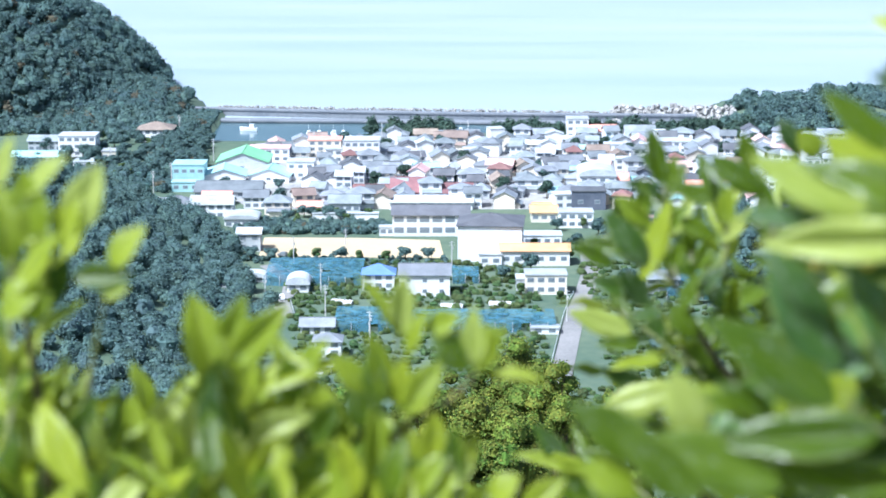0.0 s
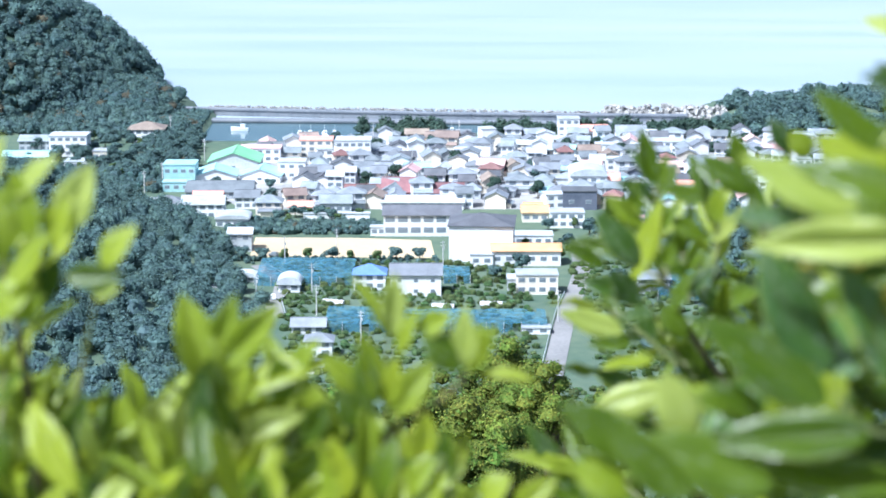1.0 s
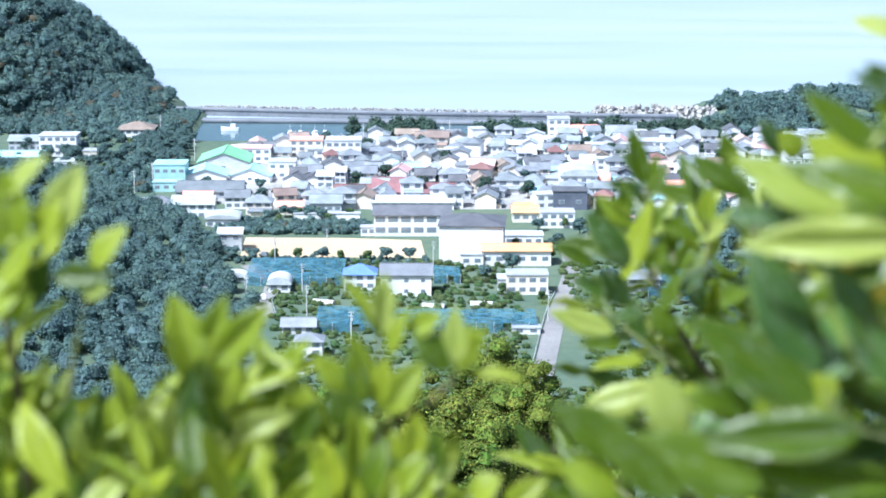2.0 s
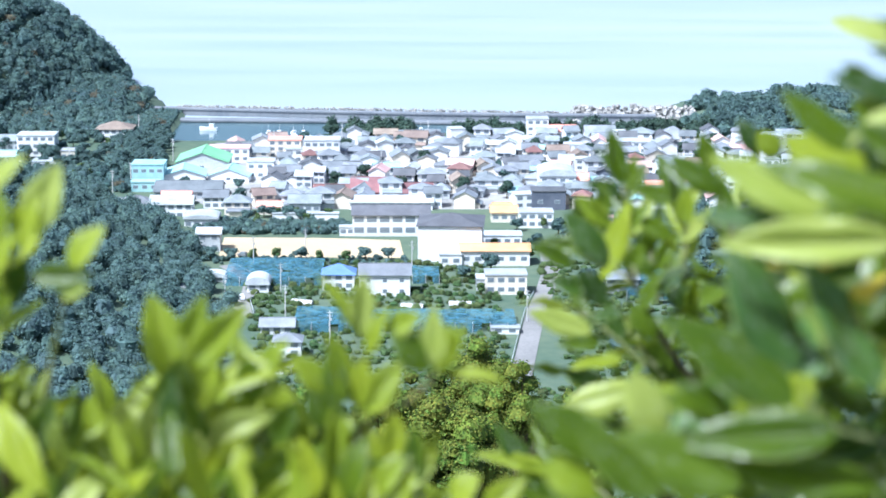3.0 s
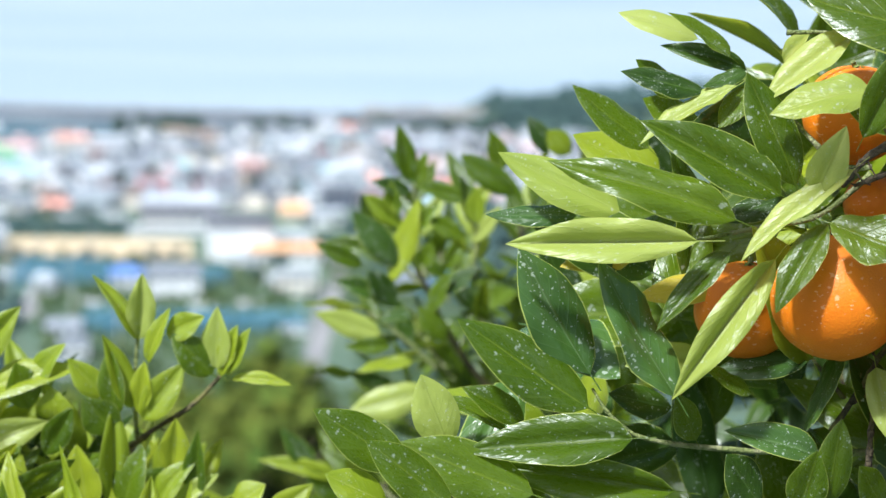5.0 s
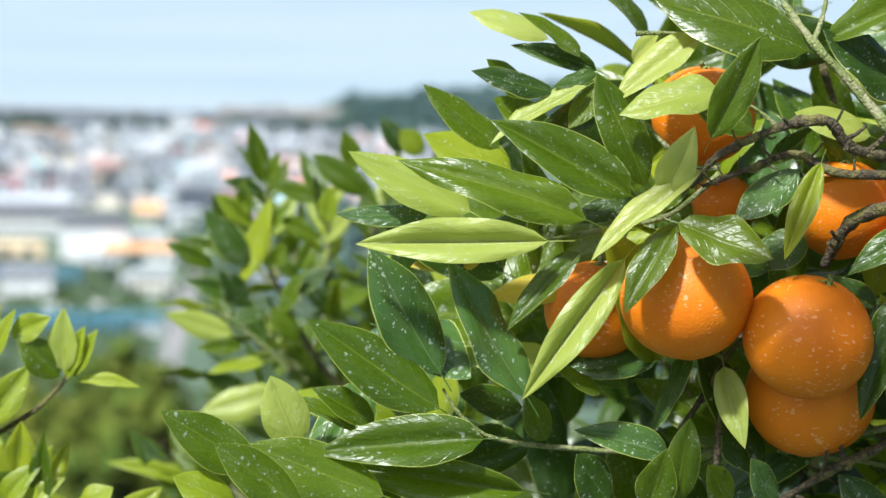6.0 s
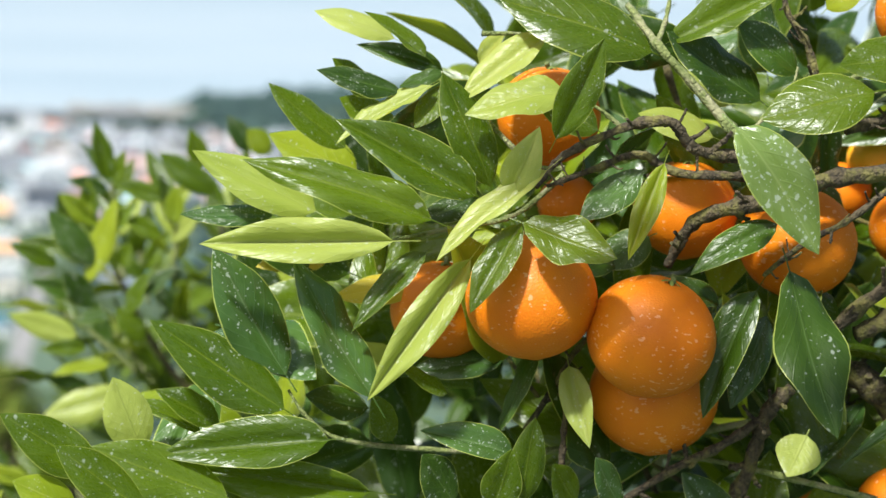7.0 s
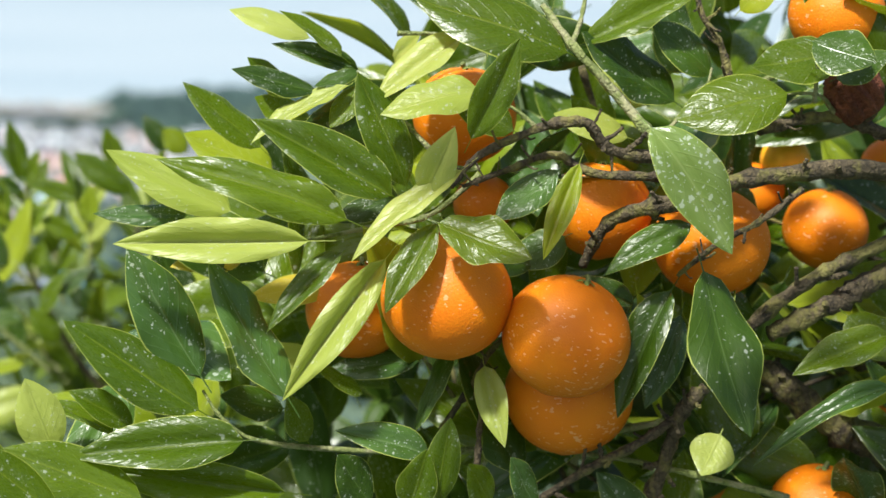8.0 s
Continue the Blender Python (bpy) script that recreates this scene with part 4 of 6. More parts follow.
def car(x, y, turn, mat, label):
    root = tagged(new("car"), label, "car")
    root.matrix_basis = pose(x, y, 3.16, 0, 0, turn)
    part("body", boxed(-0.75, 0.75, -1.75, 1.75, 0.28, 0.95), mat, root)
    bm = boxed(-0.72, 0.72, -1.6, 0.75, 0.952, 1.72)
    for v in bm.verts:
        if v.co.z > 1.5:
            v.co.x, v.co.y = v.co.x * 0.86, v.co.y * 0.8 - 0.1
    part("cabin", bm, mat, root)
    part("windscreen", boxed(-0.6, 0.6, 0.6, 0.66, 1.0, 1.5), GLASS, root)
    part("side_window", boxed(-0.725, -0.705, -1.2, 0.4, 1.05, 1.45), GLASS, root)
    part("side_window", boxed(0.705, 0.725, -1.2, 0.4, 1.05, 1.45), GLASS, root)
    for sx in (-1, 1):
        for sy in (-1.1, 1.1):
            part("wheel", tube([(sx * 0.62, sy, 0.28), (sx * 0.78, sy, 0.28)], [0.28, 0.28], 12), TYRE, root)


def build_valley():
    slab("pavement", "grey lanes and yards of the old town", [(-98, 766), (188, 766), (196, 944), (-30, 952), (-88, 930)], TOWNLOT, 3.06, "pavement")
    slab("schoolyard", "pale sandy school sports ground", [(-64.0, 678.4), (0.4, 676.5), (-1.2, 706.3), (-29.5, 710.3), (-64.9, 711.3)], SAND, 3.15, "sports ground")
    ribbon("road", "narrow grey asphalt road through the fields", [(-60.4, 664.7), (-53.6, 650.8), (-49.5, 636.5), (-49.2, 622.8), (-50.8, 611.2), (-48.2, 592.8)], 5, ASPHALT, 3.12)
    ribbon("road", "narrow grey asphalt road through the fields", [(51.3, 692.5), (49.8, 655.9), (45.2, 622.8), (41.2, 600.0), (38.5, 578.8), (35.4, 552.6), (31.2, 517.2)], 6, ASPHALT, 3.12)
    rail([(-57.6, 664.7), (-50.800000000000004, 650.8), (-46.7, 636.5), (-46.400000000000006, 622.8), (-48.0, 611.2), (-45.400000000000006, 592.8)], 3.1)
    rail([(41.8, 622.8), (37.8, 600.0), (35.1, 578.8), (32.0, 552.6), (27.8, 517.2)], 3.1)
    net_block(-58.5, -26.5, 634.1, 664.7, 3.0, 1)
    net_block(3.0, 11.8, 637.3, 652.5, 3.0, 2)
    net_block(-32.4, -14.0, 573.3, 595.7, 3.0, 3)
    net_block(-10.7, 33.6, 573.3, 591.4, 3.0, 4)
    net_block(70.8, 90.5, 615.1, 647.3, 3.0, 5)
    utility_pole(-33.8, 678.4)
    utility_pole(-39.1, 622.8)
    utility_pole(-35.9, 592.8)
    utility_pole(-55.5, 607.5)
    utility_pole(-117.4, 797.4)
    utility_pole(-112.6, 816.8)
    utility_pole(-127.2, 955.4)
    utility_pole(-102.4, 880.9)
    utility_pole(-144.7, 858.5)
    utility_pole(11.8, 937.8)
    utility_pole(-28.7, 929.2)
    utility_pole(-59.0, 904.4)
    utility_pole(-44.4, 946.5)
    utility_pole(3.0, 657.7)
    utility_pole(37.4, 585.7)
    utility_pole(-21.1, 558.9)
    utility_pole(-50.8, 664.7)
    utility_pole(-9.6, 858.5)
    plastic_tunnel(-31.5, 609.0, 7.0, 70)
    plastic_tunnel(-14.8, 606.0, 7.0, 75)
    plastic_tunnel(2.8, 603.7, 7.0, 80)
    plastic_tunnel(17.8, 606.7, 7.0, 86)
    car(-50.9, 614.3, 12, BOATPAINT, "small white car on the narrow road")
    car(-31.2, 535.5, 80, BOATPAINT, "white car parked beside a farmhouse")
    car(-55.7, 678.4, 60, GREYROOF, "grey car parked near the schoolyard")
    boats = [fishing_boat()]
    boats[0].matrix_basis = pose(-96.9, 987.1, 0.5, 0, 0, 80)
    copy_thing(boats[0], pose(-65.7, 966.9, 0.5, 0, 0, 10))
    copy_thing(boats[0], pose(-60.2, 966.9, 0.5, 0, 0, -8))
    copy_thing(boats[0], pose(-53.6, 966.9, 0.5, 0, 0, 15))
    copy_thing(boats[0], pose(-48.6, 966.9, 0.5, 0, 0, 0))
    copy_thing(boats[0], pose(-2.5, 976.0, 0.5, 0, 0, 20))
    copy_thing(boats[0], pose(3.1, 976.0, 0.5, 0, 0, -10))
    copy_thing(boats[0], pose(8.6, 976.0, 0.5, 0, 0, 5))
    rng = random.Random(8)
    kinds = [small_tree(31, 2.6, 5.0, FOLIAGE_HAZED, "dark green broadleaf tree in the valley"), small_tree(32, 3.4, 6.5, FOLIAGE_HAZED, "rounded evergreen tree beside the houses"),
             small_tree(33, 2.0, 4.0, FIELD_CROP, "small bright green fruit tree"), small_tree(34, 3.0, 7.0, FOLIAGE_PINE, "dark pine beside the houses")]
    used = set()

    def plant(k, x, y, s=1.0):
        m = pose(x, y, land(x, y), 0, 0, rng.uniform(0, 360)) @ Matrix.Scale(s, 4)
        if k not in used:
            used.add(k)
            kinds[k].matrix_basis = m
        else:
            copy_thing(kinds[k], pose(x, y, land(x, y), 0, 0, rng.uniform(0, 360)))
    for i in range(9):
        plant(rng.choice((0, 0, 2)), -66 + i * 7.6 + rng.uniform(-1, 1), 672 + rng.uniform(-3, 3))
    for i in range(46):
        plant(rng.choice((0, 1, 3, 3)), rng.uniform(-95, 180), rng.uniform(772, 930))
    for i in range(120):
        plant(rng.choice((0, 1, 1, 2)), rng.uniform(-185, -104), rng.uniform(820, 948))
    for i in range(26):
        plant(rng.choice((0, 1, 1)), rng.uniform(-131, -112), rng.uniform(890, 951))
    for i in range(12):
        plant(rng.choice((0, 2)), rng.uniform(-75, -25), rng.uniform(735, 750))
    for i in range(30):
        plant(rng.choice((0, 1, 2)), rng.uniform(20, 120), rng.uniform(600, 740))
    # low crops and bushes in the near fields
    r2 = np.random.default_rng(12)
    lobes = []
    for row in range(60):
        y = 335 + row * 5.6
        for i in range(95):
            x = -56 + i * 1.85 + r2.uniform(-1, 1)
            if r2.random() < 0.74 and not (30 < x < 46 and y > 514) and not (-66 < x - (y - 560) * -0.1 < -44):
                s = r2.uniform(0.6, 1.5)
                lobes.append((x, y + r2.uniform(-2, 2), 3 + s * 0.5, s * 1.3, s, s))
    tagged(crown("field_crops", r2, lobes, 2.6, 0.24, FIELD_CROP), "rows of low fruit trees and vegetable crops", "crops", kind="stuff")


build_valley()
fill_houses()


# ---- broadleaf trees below the orchard ----
def camphor_tree(x, y, h, r, seed, lobes_n, label):
    """A large evergreen: forked trunk and limbs under clumps of small leaves."""
    rng = np.random.default_rng(seed)
    z0 = land(x, y)
    root = tagged(new("broadleaf_tree"), label, "tree", "evergreen trees below the orchard")
    root.matrix_basis = pose(x, y, z0)
    part("trunk", tube([(0, 0, -1), (0.2, 0, h * 0.25), (0, 0.2, h * 0.5), (0.2, 0.1, h * 0.8)], [0.38, 0.3, 0.22, 0.08], 10, 0.1, seed), BARK, root, smooth=True)
    lobes = []
    for i in range(int(lobes_n * 1.6)):
        a = rng.uniform(0, 6.28)
        u = rng.random() ** 0.5
        zz = h * (0.58 + 0.38 * (1 - u * u) + rng.uniform(-0.10, 0.03))
        s = r * rng.uniform(0.11, 0.24)
        lobes.append((math.cos(a) * r * u * 0.85, math.sin(a) * r * u * 0.85, zz, s, s, s * 0.8))
        if i % 5 == 0:
            part("limb", tube([(0, 0, h * 0.35), (lobes[-1][0] * 0.5, lobes[-1][1] * 0.5, h * 0.5), lobes[-1][:3]], [0.14, 0.1, 0.04], 6, 0.1, i), BARK, root)
    crown("crown", rng, lobes, 130.0, 0.042, FOLIAGE, root, k=0.72)
    return root


camphor_tree(2.12, 60.02, 13.53, 2.72, 50, 73, "broad evergreen tree with sunlit yellow-green leaf clumps")
camphor_tree(3.41, 57.99, 12.54, 1.95, 51, 48, "dense dark evergreen tree")
camphor_tree(-0.22, 54.03, 11.43, 2.46, 52, 73, "broad evergreen tree with sunlit yellow-green leaf clumps")
camphor_tree(-3.12, 57.89, 12.33, 1.95, 53, 54, "evergreen tree with sunlit leaf clumps")
camphor_tree(1.22, 48.09, 9.44, 2.48, 54, 73, "dense dark evergreen tree")
camphor_tree(5.71, 63.68, 12.97, 1.89, 55, 41, "dense dark evergreen tree")
camphor_tree(-1.22, 44.13, 8.25, 1.76, 56, 48, "dense dark evergreen tree")


# ---- citrus trees ----
def leaf_mesh(name, fold, curl, wave, wide, twist=0.0, kind=0):
    """A blade one metre long on x, folded along its rib and curled; scaled to size where it grows."""
    bm = bmesh.new()
    uv = bm.loops.layers.uv.new("UVMap")
    n, k = 14, 4
    rng = random.Random(kind * 31 + int(fold * 100))
    bend, p1, p2, ruffle = rng.uniform(-0.07, 0.07), rng.uniform(0, 6), rng.uniform(0, 6), rng.uniform(0.0, 0.06)
    plump = rng.uniform(0.78, 1.0)
    rows = []
    for i in range(-2, n + 1):
        u = i / n
        half = 0.011 if i < 0 else wide * 0.5 * (math.sin(math.pi * min(1.0, 0.03 + 0.97 * max(u, 0)) ** plump) ** 0.86) * (1.04 - 0.10 * u)
        if i == n:
            half = 0.002
        if i == 0:
            half = 0.012
        row = []
        for j in range(-k, k + 1):
            v = j / k
            x, y = u, v * half * (1 + 0.022 * math.sin(u * 9 + p1 + v)) + bend * 1.4 * u * u
            z = half * (fold * 1.35 * abs(v) - 0.9 * (0.35 + 0.4 * fold) * v * v) - curl * (u - 0.15) ** 2 + wave * half * v * v * math.sin(u * 11 + (1.7 if v > 0 else 0)) + twist * v * half * u + 0.05 * math.sin(u * 4.2 + p1) + ruffle * half * abs(v) ** 3 * math.sin(u * 17 + p2 + 2 * v)
            row.append((bm.verts.new((x, y, z)), (u, 0.5 + 0.5 * v)))
        rows.append(row)
    for a, b in zip(rows, rows[1:]):
        for j in range(2 * k):
            q = (a[j], b[j], b[j + 1], a[j + 1])
            f = bm.faces.new([s[0] for s in q])
            f.smooth = True
            for loop, s in zip(f.loops, q):
                loop[uv].uv = s[1]
    me = bpy.data.meshes.new(name)
    bm.to_mesh(me)
    bm.free()
    return me


BLADES = {}


def blade(shape, mat, kind=0):
    key = (shape, mat.name, kind)
    if key not in BLADES:
        fold, curl, wave, twist = {"flat": (0.30, 0.12, 0.05, 0.0), "fold": (0.62, 0.20, 0.05, 0.1), "curl": (0.55, 0.42, 0.06, 0.3), "back": (0.45, -0.18, 0.06, -0.2), "wavy": (0.38, 0.14, 0.16, 0.1)}[shape]
        me = leaf_mesh("leaf_blade", fold, curl, wave, 1.0, twist, kind)
        me.materials.append(mat)
        BLADES[key] = me
    return BLADES[key]


RACK = STAND.to_3x3()  # the tipped head's own right, ahead and up


def leaf(tree, a, b, wide, mat, shape="flat", turn=0.0, toward=0.55):
    """A leaf from its stalk end a to its tip b; turn rolls it about its length, toward tips its face to the stand."""
    a, b = Vector(a), Vector(b)
    d = b - a
    x = d.normalized()
    face = RACK @ Vector((-0.12, -toward, 1 - toward))
    z = (face - x * face.dot(x)).normalized()
    y = z.cross(x)
    m = Matrix((x, y, z)).transposed().to_4x4() @ Matrix.Rotation(radians(turn), 4, "X")
    ob = new("leaf", blade(shape, mat, int(abs(a.x * 7919 + a.z * 3571)) % 4))
    ob.parent = tree
    ob.matrix_basis = Matrix.Translation(a) @ m @ Matrix.Diagonal((d.length, wide, d.length * 0.6, 1))
    return ob


def limb(tree, points, radii, mat=None, knots=0.36, name="branch"):
    """A bough or shoot; old wood carries the stubs of snapped twigs."""
    if mat is None and len(points) > 3:
        rng = random.Random(int(points[0][0] * 9973))
        for i in range(len(points) - 1):
            for _ in range(3):
                p = Vector(points[i]).lerp(Vector(points[i + 1]), rng.uniform(0.1, 0.9))
                way = Vector((rng.uniform(-1, 1), rng.uniform(-1, 0.3), rng.uniform(-0.6, 1))).normalized()
                n, r = rng.uniform(0.007, 0.016), radii[i + 1] * rng.uniform(0.22, 0.4)
                part("twig_stub", tube([p, p + way * n * 0.6, p + way * n + Vector((0, 0, 0.002))], [r * 1.5, r, r * 0.9], 6, 0.4, i), BARK, tree)
    return part(name, tube(points, [r * 0.85 for r in radii], 12, knots, len(points) + int(radii[0] * 1e5)), mat or BARK, tree, smooth=True)


def sprig(tree, base, tip, n, size, seed, young=False, spread=0.75):
    """A shoot with leaves standing round it, closer together and more upright towards the tip."""
    rng = random.Random(seed)
    base, tip = Vector(base), Vector(tip)
    d = (tip - base)
    limb(tree, [base, base + d * 0.5 + Vector((rng.uniform(-1, 1), rng.uniform(-1, 1), 0)) * d.length * 0.06, tip], [0.0028, 0.0022, 0.0014], TWIG, 0.1, "shoot")
    dn = d.normalized()
    side = dn.orthogonal().normalized()
    for i in range(n):
        u = 0.15 + 0.85 * (i + 0.5) / n
        q = Matrix.Rotation(i * 2.4 + rng.uniform(-0.4, 0.4), 3, dn)
        out = q @ side
        open_ = spread * (1.25 - 0.7 * u) * rng.uniform(0.75, 1.25)
        way = (dn * math.cos(open_) + out * math.sin(open_)).normalized()
        p = base + d * u
        s = size * rng.uniform(0.75, 1.15)
        r = rng.random()
        mat = LEAF_YOUNG if young and r < 0.62 else LEAF_MID if r < 0.74 else LEAF_PALE if r < 0.84 else LEAF_DARK
        leaf(tree, p, p + way * s, s * rng.uniform(0.27, 0.37), mat, rng.choice(("flat", "fold", "curl", "fold", "back", "wavy")), rng.uniform(-75, 75), rng.uniform(0.2, 0.7))


def orange(c, r, peel=None, tip=0.0, tilt=(0, 0), squash=0.94, shrivel=0.0, label="ripe orange with dried spray specks hanging from the bough"):
    """A fruit a little flattened, with a dimpled crown and a green calyx on its stalk."""
    root = tagged(new("orange"), label, "orange", "oranges on the bough")
    root.matrix_basis = pose(*c, tilt[0], tilt[1], (c[0] * 7919) % 360)
    bm = bmesh.new()
    bmesh.ops.create_uvsphere(bm, u_segments=40, v_segments=28, radius=r)
    for v in bm.verts:
        s = v.co.z / r
        rad = math.hypot(v.co.x, v.co.y) / r
        a = math.atan2(v.co.y, v.co.x)
        v.co.z = v.co.z * squash + tip * r * max(0, s) ** 6 - 0.07 * r * math.exp(-(rad / 0.16) ** 2) * (1 if s > 0 else 0.8)
        k = 1 + 0.012 * math.sin(a * 3 + c[0] * 90) + 0.008 * math.sin(a * 7) * max(0, s)
        k *= 1 - shrivel * (0.5 * max(0, s) + 0.5 * abs(math.sin(a * 4 + s * 5)) + 0.3 * math.sin(a * 9 + s * 12))
        v.co.x, v.co.y = v.co.x * k, v.co.y * k
    part("fruit", bm, peel or PEEL, root, smooth=True)
    bm = bmesh.new()
    top = squash * r + tip * r - 0.06 * r
    for i in range(5):
        a = i * 1.2566
        q = [bm.verts.new((math.cos(a + da) * rr * r, math.sin(a + da) * rr * r, top + dz * r)) for da, rr, dz in ((-0.5, 0.05, 0.06), (-0.28, 0.13, 0.03), (0, 0.2, 0.0), (0.28, 0.13, 0.03), (0.5, 0.05, 0.06))]
        bm.faces.new(q)
    part("calyx", bm, CALYX, root)
    part("stalk", tube([(0, 0, top), (0.002, 0, top + r * 0.05), (0.003, 0.002, top + r * 0.13)], [0.0018, 0.0016, 0.0014], 7), TWIG, root)
    return root


bough = tagged(new("orange_tree"), "leafy orange tree heavy with ripe fruit on an orchard terrace", "orange tree")
leaf(bough, (0.290, 1.151, 149.877), (0.245, 1.153, 149.893), 0.022, LEAF_PALE, "flat", 10, 0.6)
leaf(bough, (0.305, 1.134, 149.869), (0.270, 1.135, 149.896), 0.018, LEAF_MID, "fold", 20, 0.6)
leaf(bough, (0.316, 1.139, 149.861), (0.268, 1.142, 149.877), 0.014, LEAF_DARK, "fold", -20, 0.6)
leaf(bough, (0.289, 1.124, 149.851), (0.241, 1.126, 149.862), 0.018, LEAF_DARK, "flat", 0, 0.6)
leaf(bough, (0.313, 1.129, 149.861), (0.287, 1.121, 149.855), 0.011, LEAF_DARK, "flat", 0, 0.6)
leaf(bough, (0.265, 1.156, 149.813), (0.223, 1.162, 149.851), 0.027, LEAF_MID, "flat", 15, 0.6)
leaf(bough, (0.306, 1.120, 149.855), (0.250, 1.116, 149.825), 0.019, LEAF_PALE, "fold", 25, 0.6)
leaf(bough, (0.323, 1.081, 149.800), (0.249, 1.098, 149.842), 0.032, LEAF_MID, "fold", -12, 0.6)
leaf(bough, (0.333, 1.089, 149.804), (0.305, 1.095, 149.865), 0.031, LEAF_MID, "flat", 10, 0.6)
leaf(bough, (0.316, 1.127, 149.855), (0.295, 1.113, 149.832), 0.016, LEAF_MID, "flat", 0, 0.6)
leaf(bough, (0.245, 1.134, 149.780), (0.178, 1.148, 149.814), 0.028, LEAF_PALE, "flat", -8, 0.6)
leaf(bough, (0.297, 1.076, 149.787), (0.198, 1.099, 149.820), 0.029, LEAF_MID, "wavy", -12, 0.6)
leaf(bough, (0.224, 1.151, 149.774), (0.172, 1.153, 149.777), 0.016, LEAF_BLUE, "flat", 0, 0.6)
leaf(bough, (0.275, 1.070, 149.777), (0.173, 1.087, 149.773), 0.026, LEAF_PALE, "fold", -25, 0.6)
leaf(bough, (0.334, 1.118, 149.791), (0.299, 1.111, 149.781), 0.018, LEAF_DARK, "flat", 0, 0.6)
leaf(bough, (0.226, 1.101, 149.695), (0.185, 1.113, 149.764), 0.038, LEAF_BLUE, "flat", 5, 0.6)
leaf(bough, (0.269, 1.075, 149.688), (0.225, 1.089, 149.763), 0.032, LEAF_BLUE, "wavy", 10, 0.6)
leaf(bough, (0.223, 1.088, 149.679), (0.151, 1.106, 149.726), 0.034, LEAF_MID, "flat", -8, 0.6)
leaf(bough, (0.297, 1.082, 149.768), (0.253, 1.073, 149.729), 0.019, LEAF_MID, "fold", 15, 0.6)
leaf(bough, (0.313, 1.051, 149.771), (0.256, 1.038, 149.699), 0.022, LEAF_PALE, "fold", -20, 0.6)
leaf(bough, (0.350, 1.044, 149.821), (0.288, 1.039, 149.776), 0.021, LEAF_PALE, "fold", 20, 0.6)
leaf(bough, (0.336, 1.038, 149.793), (0.305, 1.022, 149.750), 0.021, LEAF_MID, "fold", 10, 0.6)
leaf(bough, (0.334, 1.028, 149.795), (0.376, 0.996, 149.786), 0.030, LEAF_MID, "wavy", 0, 0.6)
leaf(bough, (0.332, 1.048, 149.808), (0.342, 1.035, 149.842), 0.021, LEAF_PALE, "curl", 20, 0.6)
leaf(bough, (0.369, 1.078, 149.858), (0.313, 1.078, 149.849), 0.029, LEAF_PALE, "wavy", 5, 0.6)
leaf(bough, (0.358, 1.055, 149.836), (0.378, 1.044, 149.891), 0.022, LEAF_MID, "fold", 20, 0.6)
leaf(bough, (0.365, 1.107, 149.885), (0.313, 1.100, 149.851), 0.024, LEAF_PALE, "fold", 10, 0.6)
leaf(bough, (0.389, 1.078, 149.837), (0.349, 1.080, 149.862), 0.026, LEAF_MID, "flat", 0, 0.6)
leaf(bough, (0.421, 1.087, 149.880), (0.338, 1.104, 149.907), 0.046, LEAF_MID, "flat", 0, 0.6)
leaf(bough, (0.435, 1.095, 149.886), (0.490, 1.068, 149.922), 0.025, LEAF_MID, "fold", 0, 0.6)
leaf(bough, (0.486, 1.082, 149.855), (0.433, 1.092, 149.894), 0.037, LEAF_DARK, "wavy", 0, 0.6)
leaf(bough, (0.506, 1.079, 149.872), (0.470, 1.081, 149.899), 0.031, LEAF_DARK, "flat", 0, 0.6)
leaf(bough, (0.533, 1.037, 149.867), (0.471, 1.038, 149.851), 0.041, LEAF_MID, "flat", 0, 0.6)
leaf(bough, (0.440, 1.007, 149.850), (0.482, 0.970, 149.797), 0.034, LEAF_PAINTED_SHEEN, "curl", 12, 0.5)
leaf(bough, (0.569, 1.051, 149.887), (0.518, 1.050, 149.882), 0.034, LEAF_MID, "flat", 0, 0.6)
leaf(bough, (0.542, 1.030, 149.897), (0.568, 1.004, 149.890), 0.037, LEAF_DARK, "flat", 0, 0.6)
leaf(bough, (0.417, 1.045, 149.825), (0.393, 1.026, 149.777), 0.015, LEAF_YOUNG, "fold", 0, 0.6)
leaf(bough, (0.413, 1.066, 149.818), (0.375, 1.057, 149.791), 0.022, LEAF_BLUE, "flat", 0, 0.6)
leaf(bough, (0.457, 1.076, 149.835), (0.414, 1.077, 149.848), 0.023, LEAF_PALE, "flat", 0, 0.6)
leaf(bough, (0.476, 1.004, 149.774), (0.495, 0.964, 149.694), 0.040, LEAF_DARK, "wavy", -10, 0.6)
leaf(bough, (0.477, 1.042, 149.754), (0.438, 1.025, 149.691), 0.027, LEAF_DARK, "fold", 20, 0.6)
leaf(bough, (0.490, 1.056, 149.737), (0.467, 1.037, 149.689), 0.022, LEAF_BLUE, "flat", 0, 0.6)
leaf(bough, (0.483, 1.038, 149.794), (0.433, 1.033, 149.770), 0.022, LEAF_DARK, "curl", 0, 0.6)
leaf(bough, (0.456, 1.047, 149.746), (0.417, 1.048, 149.763), 0.018, LEAF_DARK, "curl", 0, 0.6)
leaf(bough, (0.378, 1.065, 149.707), (0.382, 1.039, 149.668), 0.018, LEAF_PALE, "fold", 20, 0.6)
leaf(bough, (0.368, 1.090, 149.711), (0.339, 1.075, 149.668), 0.030, LEAF_DARK, "flat", 60, 0.6)
leaf(bough, (0.592, 1.001, 149.739), (0.533, 1.000, 149.720), 0.023, LEAF_MID, "fold", 0, 0.6)
